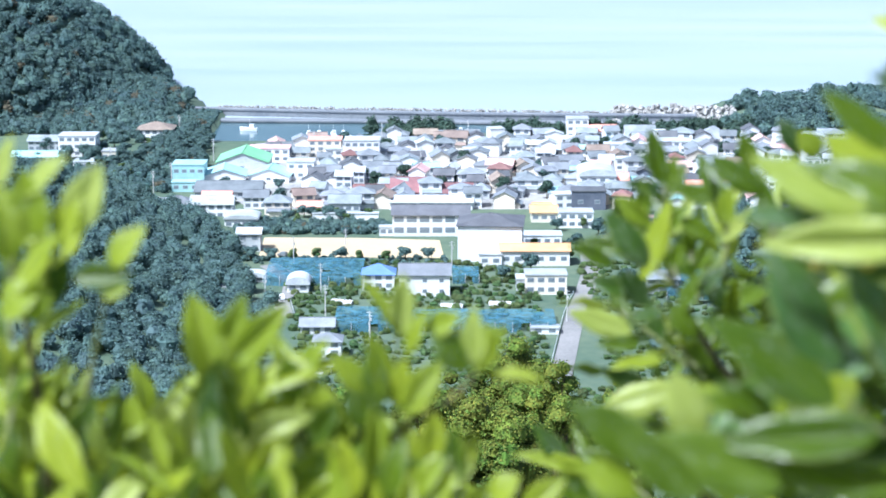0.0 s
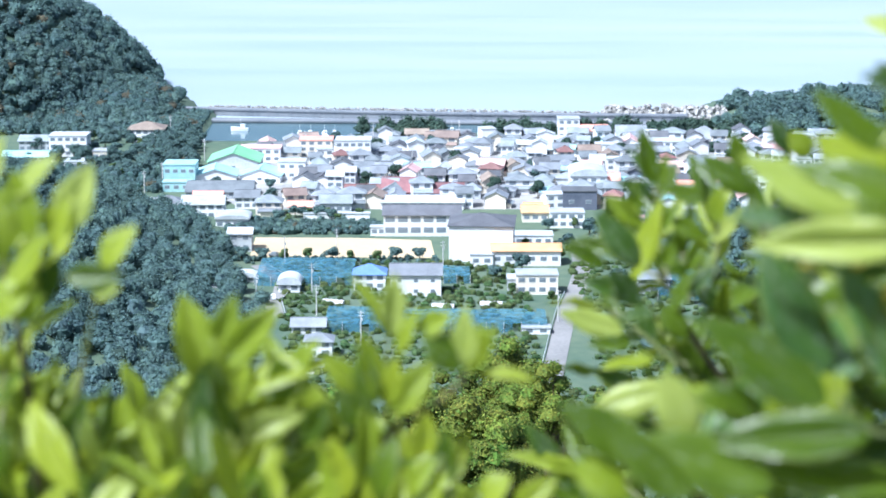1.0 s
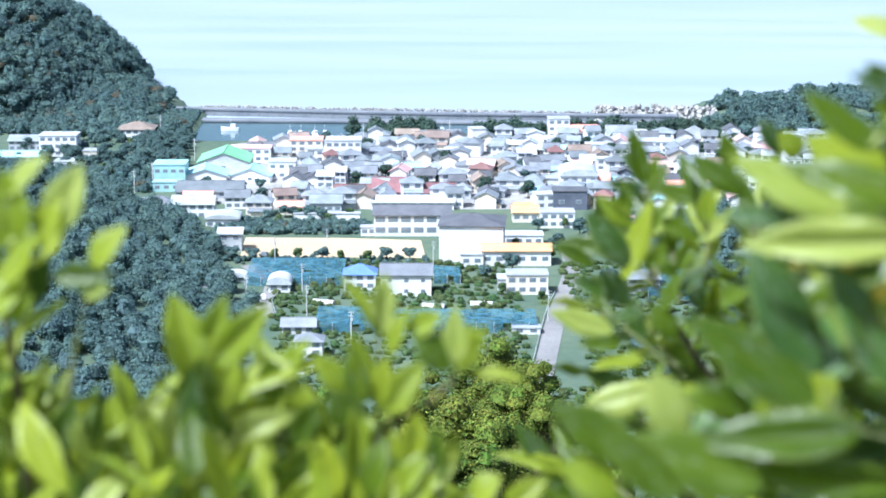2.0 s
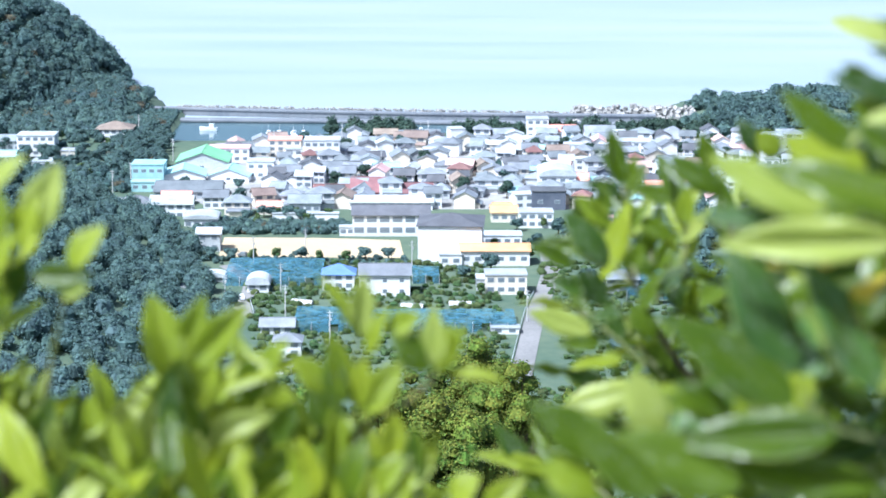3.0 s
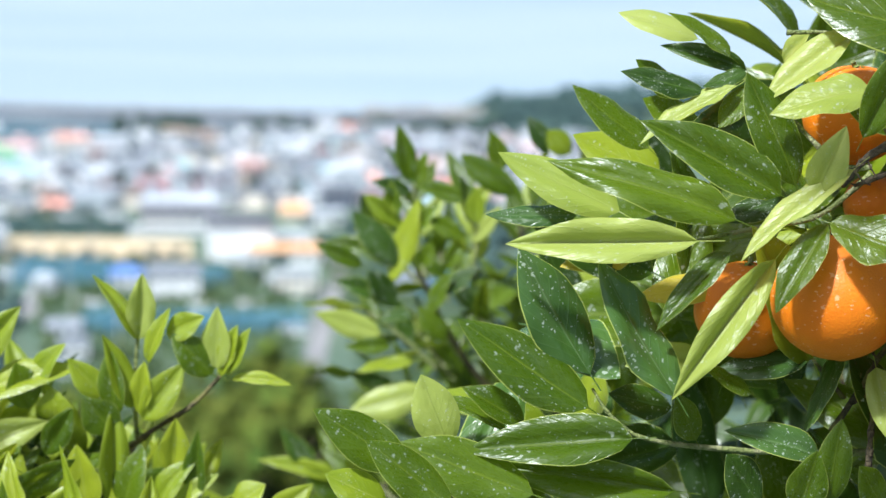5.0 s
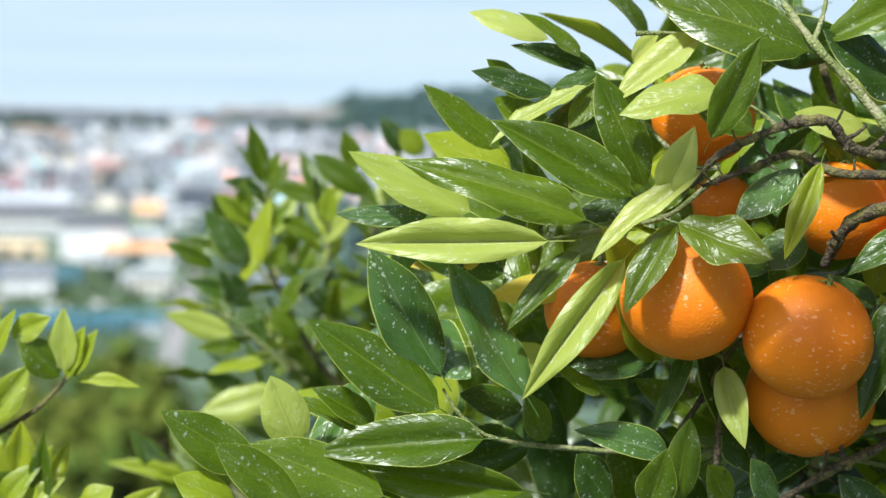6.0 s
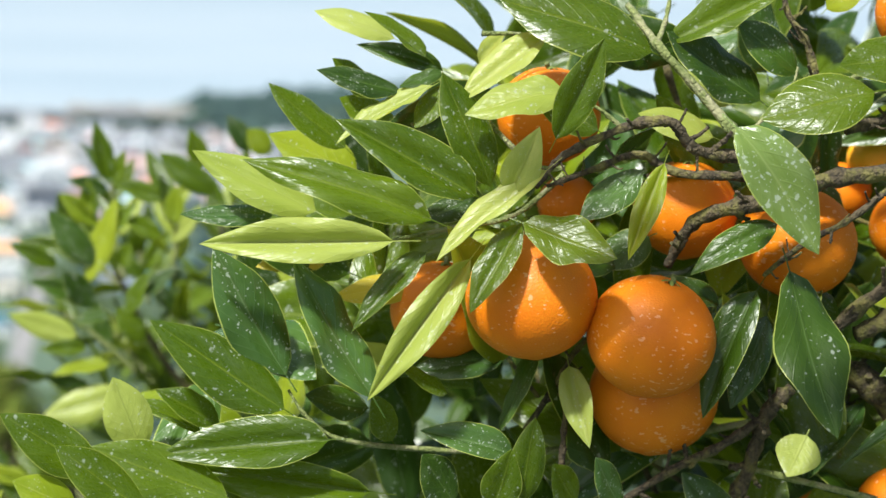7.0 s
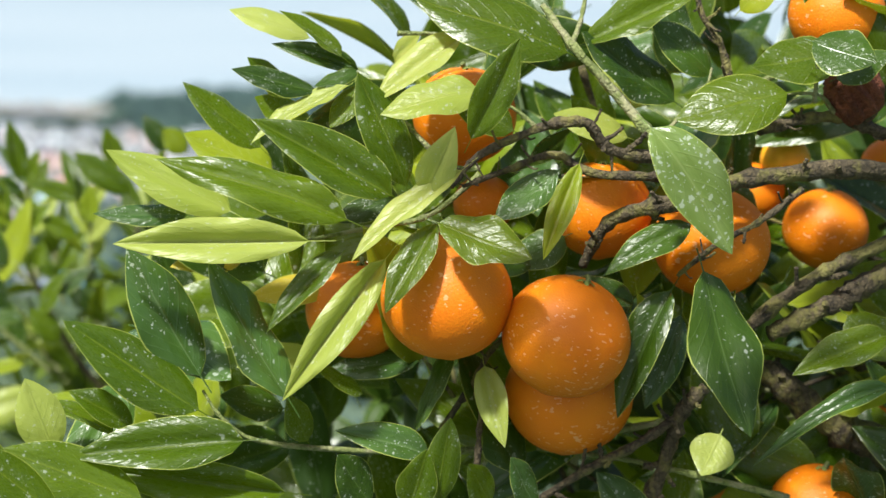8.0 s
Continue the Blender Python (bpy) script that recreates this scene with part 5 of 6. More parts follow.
leaf(bough, (0.588, 0.986, 149.713), (0.508, 0.989, 149.680), 0.017, LEAF_BLUE, "curl", 10, 0.6)
leaf(bough, (0.516, 1.044, 149.670), (0.499, 1.029, 149.651), 0.026, LEAF_PALE, "flat", 0, 0.6)
leaf(bough, (0.244, 1.068, 149.667), (0.152, 1.081, 149.661), 0.031, LEAF_MID, "fold", -10, 0.6)
leaf(bough, (0.148, 1.107, 149.651), (0.130, 1.105, 149.692), 0.028, LEAF_PALE, "flat", 0, 0.6)
leaf(bough, (0.192, 1.116, 149.663), (0.157, 1.116, 149.684), 0.020, LEAF_MID, "fold", 0, 0.6)
leaf(bough, (0.183, 1.128, 149.653), (0.144, 1.130, 149.678), 0.016, LEAF_MID, "fold", 20, 0.6)
leaf(bough, (0.190, 1.068, 149.636), (0.116, 1.082, 149.662), 0.035, LEAF_MID, "flat", -10, 0.6)
leaf(bough, (0.270, 1.074, 149.635), (0.167, 1.094, 149.646), 0.026, LEAF_MID, "fold", -24, 0.7)
leaf(bough, (0.345, 1.055, 149.659), (0.295, 1.059, 149.678), 0.022, LEAF_BLUE, "fold", 0, 0.6)
leaf(bough, (0.315, 1.059, 149.632), (0.294, 1.056, 149.661), 0.026, LEAF_DARK, "flat", 0, 0.6)
leaf(bough, (0.340, 1.021, 149.644), (0.342, 1.014, 149.692), 0.020, LEAF_MID, "flat", 10, 0.6)
leaf(bough, (0.326, 1.024, 149.639), (0.333, 1.014, 149.675), 0.022, LEAF_MID, "fold", 10, 0.6)
leaf(bough, (0.287, 1.095, 149.657), (0.273, 1.089, 149.686), 0.018, LEAF_MID, "flat", 0, 0.6)
leaf(bough, (0.354, 1.113, 149.697), (0.301, 1.114, 149.693), 0.020, LEAF_BLUE, "flat", 0, 0.6)
leaf(bough, (0.281, 1.131, 149.666), (0.243, 1.129, 149.675), 0.023, LEAF_DARK, "flat", 0, 0.6)
leaf(bough, (0.262, 1.156, 149.755), (0.216, 1.153, 149.745), 0.022, LEAF_GOLD, "flat", 0, 0.6)
leaf(bough, (0.309, 1.127, 149.741), (0.256, 1.126, 149.735), 0.022, LEAF_GOLD, "flat", 0, 0.6)
leaf(bough, (0.301, 1.140, 149.691), (0.254, 1.139, 149.692), 0.026, LEAF_PALE, "fold", 0, 0.6)
leaf(bough, (0.410, 1.087, 149.760), (0.371, 1.084, 149.763), 0.021, LEAF_DARK, "flat", 0, 0.6)
leaf(bough, (0.431, 1.094, 149.774), (0.396, 1.086, 149.760), 0.025, LEAF_DARK, "flat", 0, 0.6)
leaf(bough, (0.542, 1.070, 149.733), (0.507, 1.070, 149.753), 0.022, LEAF_BLUE, "flat", 0, 0.6)
leaf(bough, (0.564, 1.039, 149.876), (0.586, 1.020, 149.894), 0.021, LEAF_DARK, "flat", 0, 0.6)
leaf(bough, (0.522, 1.081, 149.908), (0.536, 1.065, 149.929), 0.021, LEAF_YOUNG, "flat", 0, 0.6)
leaf(bough, (0.230, 1.115, 149.616), (0.197, 1.114, 149.635), 0.018, LEAF_DARK, "flat", 0, 0.6)
leaf(bough, (0.318, 1.100, 149.682), (0.290, 1.098, 149.703), 0.018, LEAF_MID, "flat", 30, 0.6)
leaf(bough, (0.481, 1.042, 149.607), (0.444, 1.046, 149.648), 0.029, LEAF_DARK, "flat", 0, 0.6)
leaf(bough, (0.585, 1.036, 149.741), (0.608, 1.008, 149.721), 0.032, LEAF_MID, "flat", 0, 0.6)
leaf(bough, (0.385, 1.057, 149.630), (0.368, 1.051, 149.655), 0.021, LEAF_MID, "flat", 0, 0.6)
leaf(bough, (0.406, 1.040, 149.632), (0.387, 1.036, 149.663), 0.021, LEAF_BLUE, "flat", 10, 0.6)
leaf(bough, (0.286, 1.166, 149.842), (0.258, 1.164, 149.864), 0.018, LEAF_MID, "flat", 0, 0.6)
leaf(bough, (0.345, 1.162, 149.864), (0.353, 1.148, 149.882), 0.013, LEAF_PALE, "fold", 0, 0.6)
leaf(bough, (0.301, 1.168, 149.822), (0.264, 1.168, 149.841), 0.026, LEAF_MID, "flat", 0, 0.6)
leaf(bough, (0.281, 1.190, 149.792), (0.230, 1.195, 149.817), 0.034, LEAF_YOUNG, "flat", 0, 0.6)
leaf(bough, (0.486, 1.114, 149.851), (0.449, 1.113, 149.866), 0.022, LEAF_PALE, "flat", 0, 0.6)
leaf(bough, (0.121, 1.075, 149.651), (0.070, 1.078, 149.683), 0.028, LEAF_MID, "flat", -10, 0.6)
leaf(bough, (0.144, 1.055, 149.635), (0.097, 1.058, 149.671), 0.027, LEAF_MID, "flat", 0, 0.6)
leaf(bough, (0.110, 1.073, 149.630), (0.077, 1.069, 149.648), 0.024, LEAF_YOUNG, "flat", 0, 0.6)
limb(bough, [(0.744, 1.061, 149.802), (0.595, 1.029, 149.826), (0.515, 1.033, 149.820), (0.481, 1.031, 149.809), (0.447, 1.060, 149.792), (0.437, 1.078, 149.761)], [0.0081, 0.0062, 0.0056, 0.0050, 0.0044, 0.0028])
limb(bough, [(0.489, 1.052, 149.822), (0.470, 1.049, 149.827), (0.437, 1.050, 149.832), (0.420, 1.048, 149.847), (0.398, 1.055, 149.843), (0.366, 1.062, 149.826), (0.348, 1.053, 149.810)], [0.0031, 0.0044, 0.0037, 0.0034, 0.0028, 0.0025, 0.0016])
limb(bough, [(0.510, 1.045, 149.817), (0.470, 1.047, 149.818), (0.428, 1.050, 149.819), (0.411, 1.068, 149.826), (0.384, 1.065, 149.818), (0.357, 1.061, 149.809)], [0.0044, 0.0034, 0.0028, 0.0025, 0.0019, 0.0012])
limb(bough, [(0.466, 1.052, 149.835), (0.447, 1.074, 149.860), (0.424, 1.087, 149.885), (0.416, 1.116, 149.904)], [0.0037, 0.0031, 0.0028, 0.0019], TWIG)
limb(bough, [(0.424, 1.087, 149.885), (0.433, 1.098, 149.900), (0.440, 1.111, 149.921)], [0.0019, 0.0016, 0.0012], TWIG)
limb(bough, [(0.466, 1.053, 149.839), (0.497, 1.069, 149.861), (0.507, 1.080, 149.875)], [0.0012, 0.0009, 0.0009], TWIG)
limb(bough, [(0.574, 1.053, 149.853), (0.560, 1.049, 149.865), (0.538, 1.046, 149.866)], [0.0019, 0.0012, 0.0009], TWIG)
limb(bough, [(0.557, 1.049, 149.861), (0.554, 1.044, 149.881), (0.548, 1.038, 149.896)], [0.0016, 0.0012, 0.0009], TWIG)
limb(bough, [(0.657, 1.054, 149.837), (0.606, 1.051, 149.844), (0.571, 1.054, 149.853), (0.527, 1.055, 149.843)], [0.0050, 0.0040, 0.0037, 0.0028])
limb(bough, [(0.668, 1.063, 149.795), (0.611, 1.047, 149.781), (0.563, 1.047, 149.758), (0.522, 1.043, 149.729)], [0.0056, 0.0047, 0.0044, 0.0037])
limb(bough, [(0.723, 1.086, 149.784), (0.616, 1.052, 149.761), (0.584, 1.048, 149.746), (0.542, 1.047, 149.728)], [0.0081, 0.0075, 0.0068, 0.0053])
limb(bough, [(0.470, 1.065, 149.600), (0.486, 1.058, 149.639), (0.494, 1.053, 149.679), (0.508, 1.052, 149.696)], [0.0056, 0.0050, 0.0050, 0.0037])
limb(bough, [(0.781, 1.132, 149.584), (0.647, 1.081, 149.645), (0.599, 1.081, 149.668), (0.562, 1.088, 149.695), (0.531, 1.108, 149.692)], [0.0156, 0.0124, 0.0106, 0.0087, 0.0050])
limb(bough, [(0.410, 1.068, 149.622), (0.440, 1.053, 149.649), (0.464, 1.048, 149.663), (0.494, 1.053, 149.679)], [0.0022, 0.0028, 0.0028, 0.0031])
limb(bough, [(0.229, 1.109, 149.684), (0.241, 1.101, 149.668), (0.267, 1.100, 149.655), (0.355, 1.102, 149.646), (0.430, 1.110, 149.648), (0.501, 1.070, 149.671)], [0.0009, 0.0012, 0.0016, 0.0019, 0.0022, 0.0028], TWIG)
limb(bough, [(0.280, 1.110, 149.768), (0.301, 1.104, 149.774), (0.319, 1.099, 149.779), (0.346, 1.082, 149.789), (0.372, 1.078, 149.813)], [0.0009, 0.0012, 0.0016, 0.0016, 0.0019], TWIG)
limb(bough, [(0.313, 1.129, 149.861), (0.334, 1.118, 149.840), (0.358, 1.094, 149.816), (0.372, 1.079, 149.816)], [0.0012, 0.0016, 0.0016, 0.0019], TWIG)
limb(bough, [(0.402, 1.074, 149.840), (0.389, 1.081, 149.850), (0.369, 1.089, 149.858)], [0.0016, 0.0012, 0.0009], TWIG)
limb(bough, [(0.376, 1.059, 149.626), (0.378, 1.066, 149.664), (0.385, 1.083, 149.702)], [0.0022, 0.0019, 0.0012], BARK)
limb(bough, [(0.480, 1.043, 149.763), (0.497, 1.031, 149.784), (0.513, 1.018, 149.798), (0.541, 1.023, 149.816)], [0.0016, 0.0019, 0.0019, 0.0022])
limb(bough, [(0.364, 1.092, 149.663), (0.376, 1.083, 149.689), (0.391, 1.083, 149.715), (0.419, 1.088, 149.730)], [0.0019, 0.0019, 0.0016, 0.0012])
limb(bough, [(0.335, 1.127, 149.884), (0.358, 1.130, 149.884), (0.379, 1.133, 149.881)], [0.0016, 0.0012, 0.0009], TWIG)
limb(bough, [(0.519, 1.071, 149.854), (0.513, 1.080, 149.885), (0.501, 1.088, 149.906), (0.498, 1.094, 149.931)], [0.0025, 0.0022, 0.0019, 0.0016])
limb(bough, [(0.781, 1.132, 149.584), (0.861, 1.232, 149.184), (0.881, 1.252, 148.234)], [0.018, 0.04, 0.06], BARK, 0.1, "trunk")
limb(bough, [(0.744, 1.061, 149.802), (0.921, 1.212, 149.564), (0.861, 1.232, 149.184)], [0.009, 0.02, 0.035], BARK, 0.1)
orange((0.321, 1.130, 149.724), 0.0299)
orange((0.352, 1.060, 149.748), 0.0361, tip=0.10, tilt=(8, 0))
orange((0.414, 1.037, 149.731), 0.0354, tilt=(14, 6))
orange((0.435, 1.079, 149.686), 0.0369)
orange((0.383, 1.144, 149.836), 0.0302)
orange((0.462, 1.118, 149.786), 0.0304)
orange((0.515, 1.077, 149.775), 0.0338, tilt=(20, 10))
orange((0.622, 1.138, 149.771), 0.0266)
orange((0.589, 1.092, 149.907), 0.0282)
orange((0.588, 1.052, 149.617), 0.0307)
orange((0.601, 1.231, 149.571), 0.0185)
orange((0.425, 1.155, 149.650), 0.0214)
orange((0.404, 1.158, 149.781), 0.0188)
orange((0.607, 1.172, 149.809), 0.0157, PEEL_GOLD, label="yellow unripe orange among the leaves")
orange((0.584, 1.053, 149.868), 0.0179, WITHERED, squash=1.1, shrivel=0.3, label="withered brown fruit hanging on its stalk")
orange((0.630, 1.163, 149.599), 0.0243)
orange((0.679, 1.135, 149.646), 0.0145)
orange((0.693, 1.185, 149.801), 0.0221)
orange((0.596, 1.192, 149.784), 0.0217)

def back_foliage():
    """Inner and further leaves of the fruiting tree, thinning out to its edge."""
    rng = random.Random(77)
    u, v, w = RACK @ Vector((math.cos(radians(17.8)), -math.sin(radians(17.8)), 0)), RACK @ Vector((math.sin(radians(17.8)), math.cos(radians(17.8)), 0)), RACK @ Vector((0, 0, 1))
    heart = Vector((0.353, 1.076, 149.771))
    made = 0
    while made < 300:
        x, z, y = rng.uniform(-0.24, 0.36), rng.uniform(-0.22, 0.17), rng.uniform(0.05, 0.34)
        if x < -0.19 + 0.9 * max(0, z + 0.05) + 0.35 * max(0, -z - 0.12):
            continue
        if x > -0.02 and z > 0.05 and y < 0.10 and rng.random() < 0.6:
            continue
        p = heart + u * x + v * y + w * z
        way = (u * rng.uniform(-1, 0.4) + v * rng.uniform(-0.6, 0.4) + w * rng.uniform(-0.6, 0.9)).normalized()
        s = rng.uniform(0.06, 0.11)
        r = rng.random()
        leaf(bough, p, p + way * s, s * rng.uniform(0.36, 0.5), LEAF_MID if r < 0.48 else LEAF_YOUNG if r < 0.62 else LEAF_DARK if r < 0.88 else LEAF_BLUE,
             rng.choice(("flat", "fold", "curl", "wavy")), rng.uniform(-50, 50), rng.uniform(0.3, 0.8))
        if made % 6 == 0 and x > -0.06 and z < 0.1:
            side = way.cross(v).normalized() * rng.uniform(-0.02, 0.02)
            limb(bough, [p - way * s * 1.5 + side * 2, p - way * s * 0.6 + side, p], [0.0024, 0.0018, 0.0012], TWIG if rng.random() < 0.5 else BARK, 0.3, "twig")
        made += 1


back_foliage()


def unseen_shade_leaves():
    """Leaves added out of view above the boughs, to throw soft shade on the fruit."""
    rng = random.Random(41)
    for i in range(18):
        p = Vector((rng.uniform(0.15, 0.28), rng.uniform(0.84, 0.95), rng.uniform(150.02, 150.12))) if i < 8 else Vector((rng.uniform(0.33, 0.46), rng.uniform(0.8, 0.88), rng.uniform(150.0, 150.1)))
        way = Vector((rng.uniform(-1, 0.6), rng.uniform(-0.8, 0.6), rng.uniform(-0.2, 0.5))).normalized()
        s = rng.uniform(0.06, 0.10)
        leaf(bough, p, p + way * s, s * rng.uniform(0.36, 0.48), LEAF_MID if rng.random() < 0.6 else LEAF_DARK, rng.choice(("flat", "fold", "curl", "wavy")), rng.uniform(-40, 40), 0.15)


unseen_shade_leaves()
# Limb added to carry those unseen shading leaves.
limb(bough, [(0.744, 1.061, 149.802), (0.66, 1.05, 149.93), (0.52, 0.95, 150.05), (0.38, 0.88, 150.07), (0.2, 0.9, 150.06)], [0.008, 0.006, 0.005, 0.003, 0.0015])


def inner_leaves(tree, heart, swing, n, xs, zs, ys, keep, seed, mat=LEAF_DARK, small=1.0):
    """The inner and far side of a tree, too deep to pick apart; the dark default paints its shade."""
    rng = random.Random(seed)
    c, s = math.cos(radians(swing)), math.sin(radians(swing))
    u, v, w = RACK @ Vector((c, -s, 0)), RACK @ Vector((s, c, 0)), RACK @ Vector((0, 0, 1))
    shape = leaf_mesh("leaf_blade", 0.4, 0.15, 0.15, 0.42)
    co = [x.co.copy() for x in shape.vertices]
    uvs = [tuple(l.uv) for l in shape.uv_layers[0].data]
    polys = [tuple(q.vertices) for q in shape.polygons]
    V, Fc = [], []
    made = 0
    while made < n:
        x, z, y = rng.uniform(*xs), rng.uniform(*zs), rng.uniform(*ys)
        if not keep(x, z, rng):
            continue
        p = Vector(heart) + u * x + v * y + w * z
        m = Euler((rng.uniform(-1, 1), rng.uniform(-1.2, 0.6), rng.uniform(0, 6.28))).to_matrix() * rng.uniform(0.06, 0.11) * small
        n0 = len(V)
        V += [p + m @ q for q in co]
        Fc += [tuple(n0 + i for i in q) for q in polys]
        made += 1
    ob = part("inner_leaves", (V, Fc), mat, tree, smooth=True)
    layer = ob.data.uv_layers.new(name="UVMap")
    layer.data.foreach_set("uv", [k for _ in range(n) for q in uvs for k in q])
    tagged(ob, kind="stuff")


# Dark leaf colour puts the shade deep in this crown into the material.
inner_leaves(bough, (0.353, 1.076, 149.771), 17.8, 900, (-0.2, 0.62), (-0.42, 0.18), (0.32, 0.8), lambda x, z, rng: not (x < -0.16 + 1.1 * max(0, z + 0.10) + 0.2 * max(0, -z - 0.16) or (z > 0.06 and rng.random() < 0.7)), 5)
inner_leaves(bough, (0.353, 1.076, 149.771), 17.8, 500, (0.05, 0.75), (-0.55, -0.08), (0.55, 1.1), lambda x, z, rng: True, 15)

second = tagged(new("orange_tree"), "bright green young shoots of a second orange tree", "orange tree")
sprig(second, (0.222, 1.847, 149.579), (0.210, 1.866, 149.665), 7, 0.056, 100)
sprig(second, (0.241, 1.909, 149.542), (0.181, 1.926, 149.599), 7, 0.056, 101)
sprig(second, (0.261, 1.976, 149.526), (0.252, 1.989, 149.586), 6, 0.056, 102)
sprig(second, (0.271, 1.892, 149.569), (0.271, 1.907, 149.642), 7, 0.056, 103, young=True)
sprig(second, (0.325, 1.962, 149.587), (0.348, 1.974, 149.652), 8, 0.056, 104)
sprig(second, (0.236, 1.857, 149.488), (0.166, 1.875, 149.544), 6, 0.056, 105)
sprig(second, (0.261, 1.920, 149.459), (0.222, 1.934, 149.506), 7, 0.056, 106)
sprig(second, (0.233, 1.831, 149.462), (0.167, 1.843, 149.491), 6, 0.056, 107)
sprig(second, (0.258, 1.885, 149.389), (0.198, 1.902, 149.441), 8, 0.056, 108)
sprig(second, (0.313, 1.969, 149.469), (0.285, 1.984, 149.529), 6, 0.056, 109, young=True)
sprig(second, (0.359, 1.889, 149.547), (0.316, 1.908, 149.614), 6, 0.056, 110)
sprig(second, (0.304, 1.934, 149.396), (0.265, 1.950, 149.455), 6, 0.056, 111)
sprig(second, (0.372, 1.882, 149.615), (0.377, 1.896, 149.683), 6, 0.056, 112)
sprig(second, (0.179, 1.909, 149.323), (0.128, 1.924, 149.371), 7, 0.056, 113)
sprig(second, (0.213, 1.820, 149.355), (0.165, 1.834, 149.400), 6, 0.056, 114)
inner_leaves(second, (0.162, 1.838, 149.609), 4.9, 300, (-0.04, 0.28), (-0.30, 0.04), (0.10, 0.40), lambda x, z, rng: x > 0.075 + 1.0 * max(0, z + 0.10) + 0.35 * max(0, -z - 0.12), 6, LEAF_MID, 0.6)
leaf(second, (0.199, 1.789, 149.682), (0.188, 1.790, 149.733), 0.019, LEAF_MID, "fold", 1, 0.6)
leaf(second, (0.205, 1.787, 149.678), (0.211, 1.783, 149.709), 0.014, LEAF_MID, "fold", -15, 0.6)
leaf(second, (0.198, 1.786, 149.672), (0.164, 1.782, 149.685), 0.015, LEAF_DARK, "fold", -20, 0.6)
leaf(second, (0.190, 1.781, 149.643), (0.157, 1.780, 149.671), 0.019, LEAF_YOUNG, "fold", -25, 0.6)
leaf(second, (0.184, 1.782, 149.645), (0.180, 1.780, 149.684), 0.017, LEAF_MID, "fold", -9, 0.6)
leaf(second, (0.245, 1.781, 149.666), (0.202, 1.778, 149.683), 0.020, LEAF_MID, "fold", -5, 0.6)
leaf(second, (0.187, 1.774, 149.608), (0.146, 1.777, 149.655), 0.028, LEAF_DARK, "flat", -10, 0.6)
leaf(second, (0.180, 1.771, 149.593), (0.204, 1.775, 149.669), 0.026, LEAF_YOUNG, "flat", -15, 0.6)
leaf(second, (0.245, 1.774, 149.634), (0.212, 1.771, 149.652), 0.020, LEAF_MID, "fold", -5, 0.6)
leaf(second, (0.155, 1.777, 149.607), (0.115, 1.774, 149.629), 0.017, LEAF_MID, "fold", -15, 0.6)
leaf(second, (0.172, 1.763, 149.548), (0.113, 1.762, 149.568), 0.024, LEAF_PALE, "flat", -20, 0.6)
leaf(second, (0.180, 1.769, 149.581), (0.131, 1.766, 149.597), 0.019, LEAF_DARK, "fold", -15, 0.6)
leaf(second, (0.187, 1.766, 149.573), (0.159, 1.765, 149.605), 0.025, LEAF_DARK, "flat", -10, 0.6)
leaf(second, (0.256, 1.776, 149.646), (0.257, 1.773, 149.680), 0.019, LEAF_YOUNG, "fold", -15, 0.6)
leaf(second, (0.291, 1.778, 149.672), (0.241, 1.780, 149.706), 0.025, LEAF_MID, "flat", -25, 0.6)
leaf(second, (0.281, 1.784, 149.694), (0.270, 1.782, 149.729), 0.019, LEAF_MID, "fold", -15, 0.6)
leaf(second, (0.321, 1.784, 149.709), (0.304, 1.782, 149.742), 0.020, LEAF_DARK, "fold", -5, 0.6)
leaf(second, (0.341, 1.782, 149.709), (0.318, 1.778, 149.728), 0.023, LEAF_YOUNG, "flat", -25, 0.6)
leaf(second, (0.180, 1.760, 149.538), (0.139, 1.754, 149.540), 0.016, LEAF_MID, "fold", -15, 0.6)
leaf(second, (0.215, 1.762, 149.564), (0.232, 1.759, 149.606), 0.020, LEAF_MID, "fold", -25, 0.6)
leaf(second, (0.230, 1.765, 149.584), (0.257, 1.758, 149.611), 0.020, LEAF_DARK, "fold", -15, 0.6)
leaf(second, (0.200, 1.755, 149.524), (0.149, 1.748, 149.520), 0.020, LEAF_YOUNG, "fold", 15, 0.6)
leaf(second, (0.215, 1.748, 149.500), (0.143, 1.740, 149.479), 0.032, LEAF_PALE, "flat", -25, 0.6)
leaf(second, (0.200, 1.763, 149.564), (0.169, 1.756, 149.565), 0.019, LEAF_DARK, "fold", 15, 0.6)
leaf(second, (0.210, 1.772, 149.608), (0.217, 1.766, 149.630), 0.017, LEAF_MID, "fold", 5, 0.6)
leaf(second, (0.230, 1.757, 149.544), (0.204, 1.755, 149.573), 0.023, LEAF_MID, "flat", -15, 0.6)
leaf(second, (0.114, 1.742, 149.428), (0.084, 1.743, 149.468), 0.020, LEAF_DARK, "fold", -25, 0.6)
leaf(second, (0.135, 1.738, 149.419), (0.064, 1.740, 149.445), 0.019, LEAF_YOUNG, "fold", 5, 0.6)
leaf(second, (0.145, 1.734, 149.404), (0.104, 1.733, 149.431), 0.025, LEAF_MID, "flat", -5, 0.6)
leaf(second, (0.195, 1.778, 149.633), (0.222, 1.773, 149.665), 0.019, LEAF_MID, "fold", -5, 0.6)
limb(second, [(0.477, 1.916, 149.143), (0.383, 1.932, 149.369), (0.278, 1.901, 149.472), (0.214, 1.849, 149.586)], [0.0093, 0.0075, 0.0044, 0.0016])
limb(second, [(0.362, 1.926, 149.141), (0.267, 1.875, 149.343), (0.151, 1.814, 149.393), (0.097, 1.807, 149.435)], [0.0075, 0.0050, 0.0028, 0.0016])
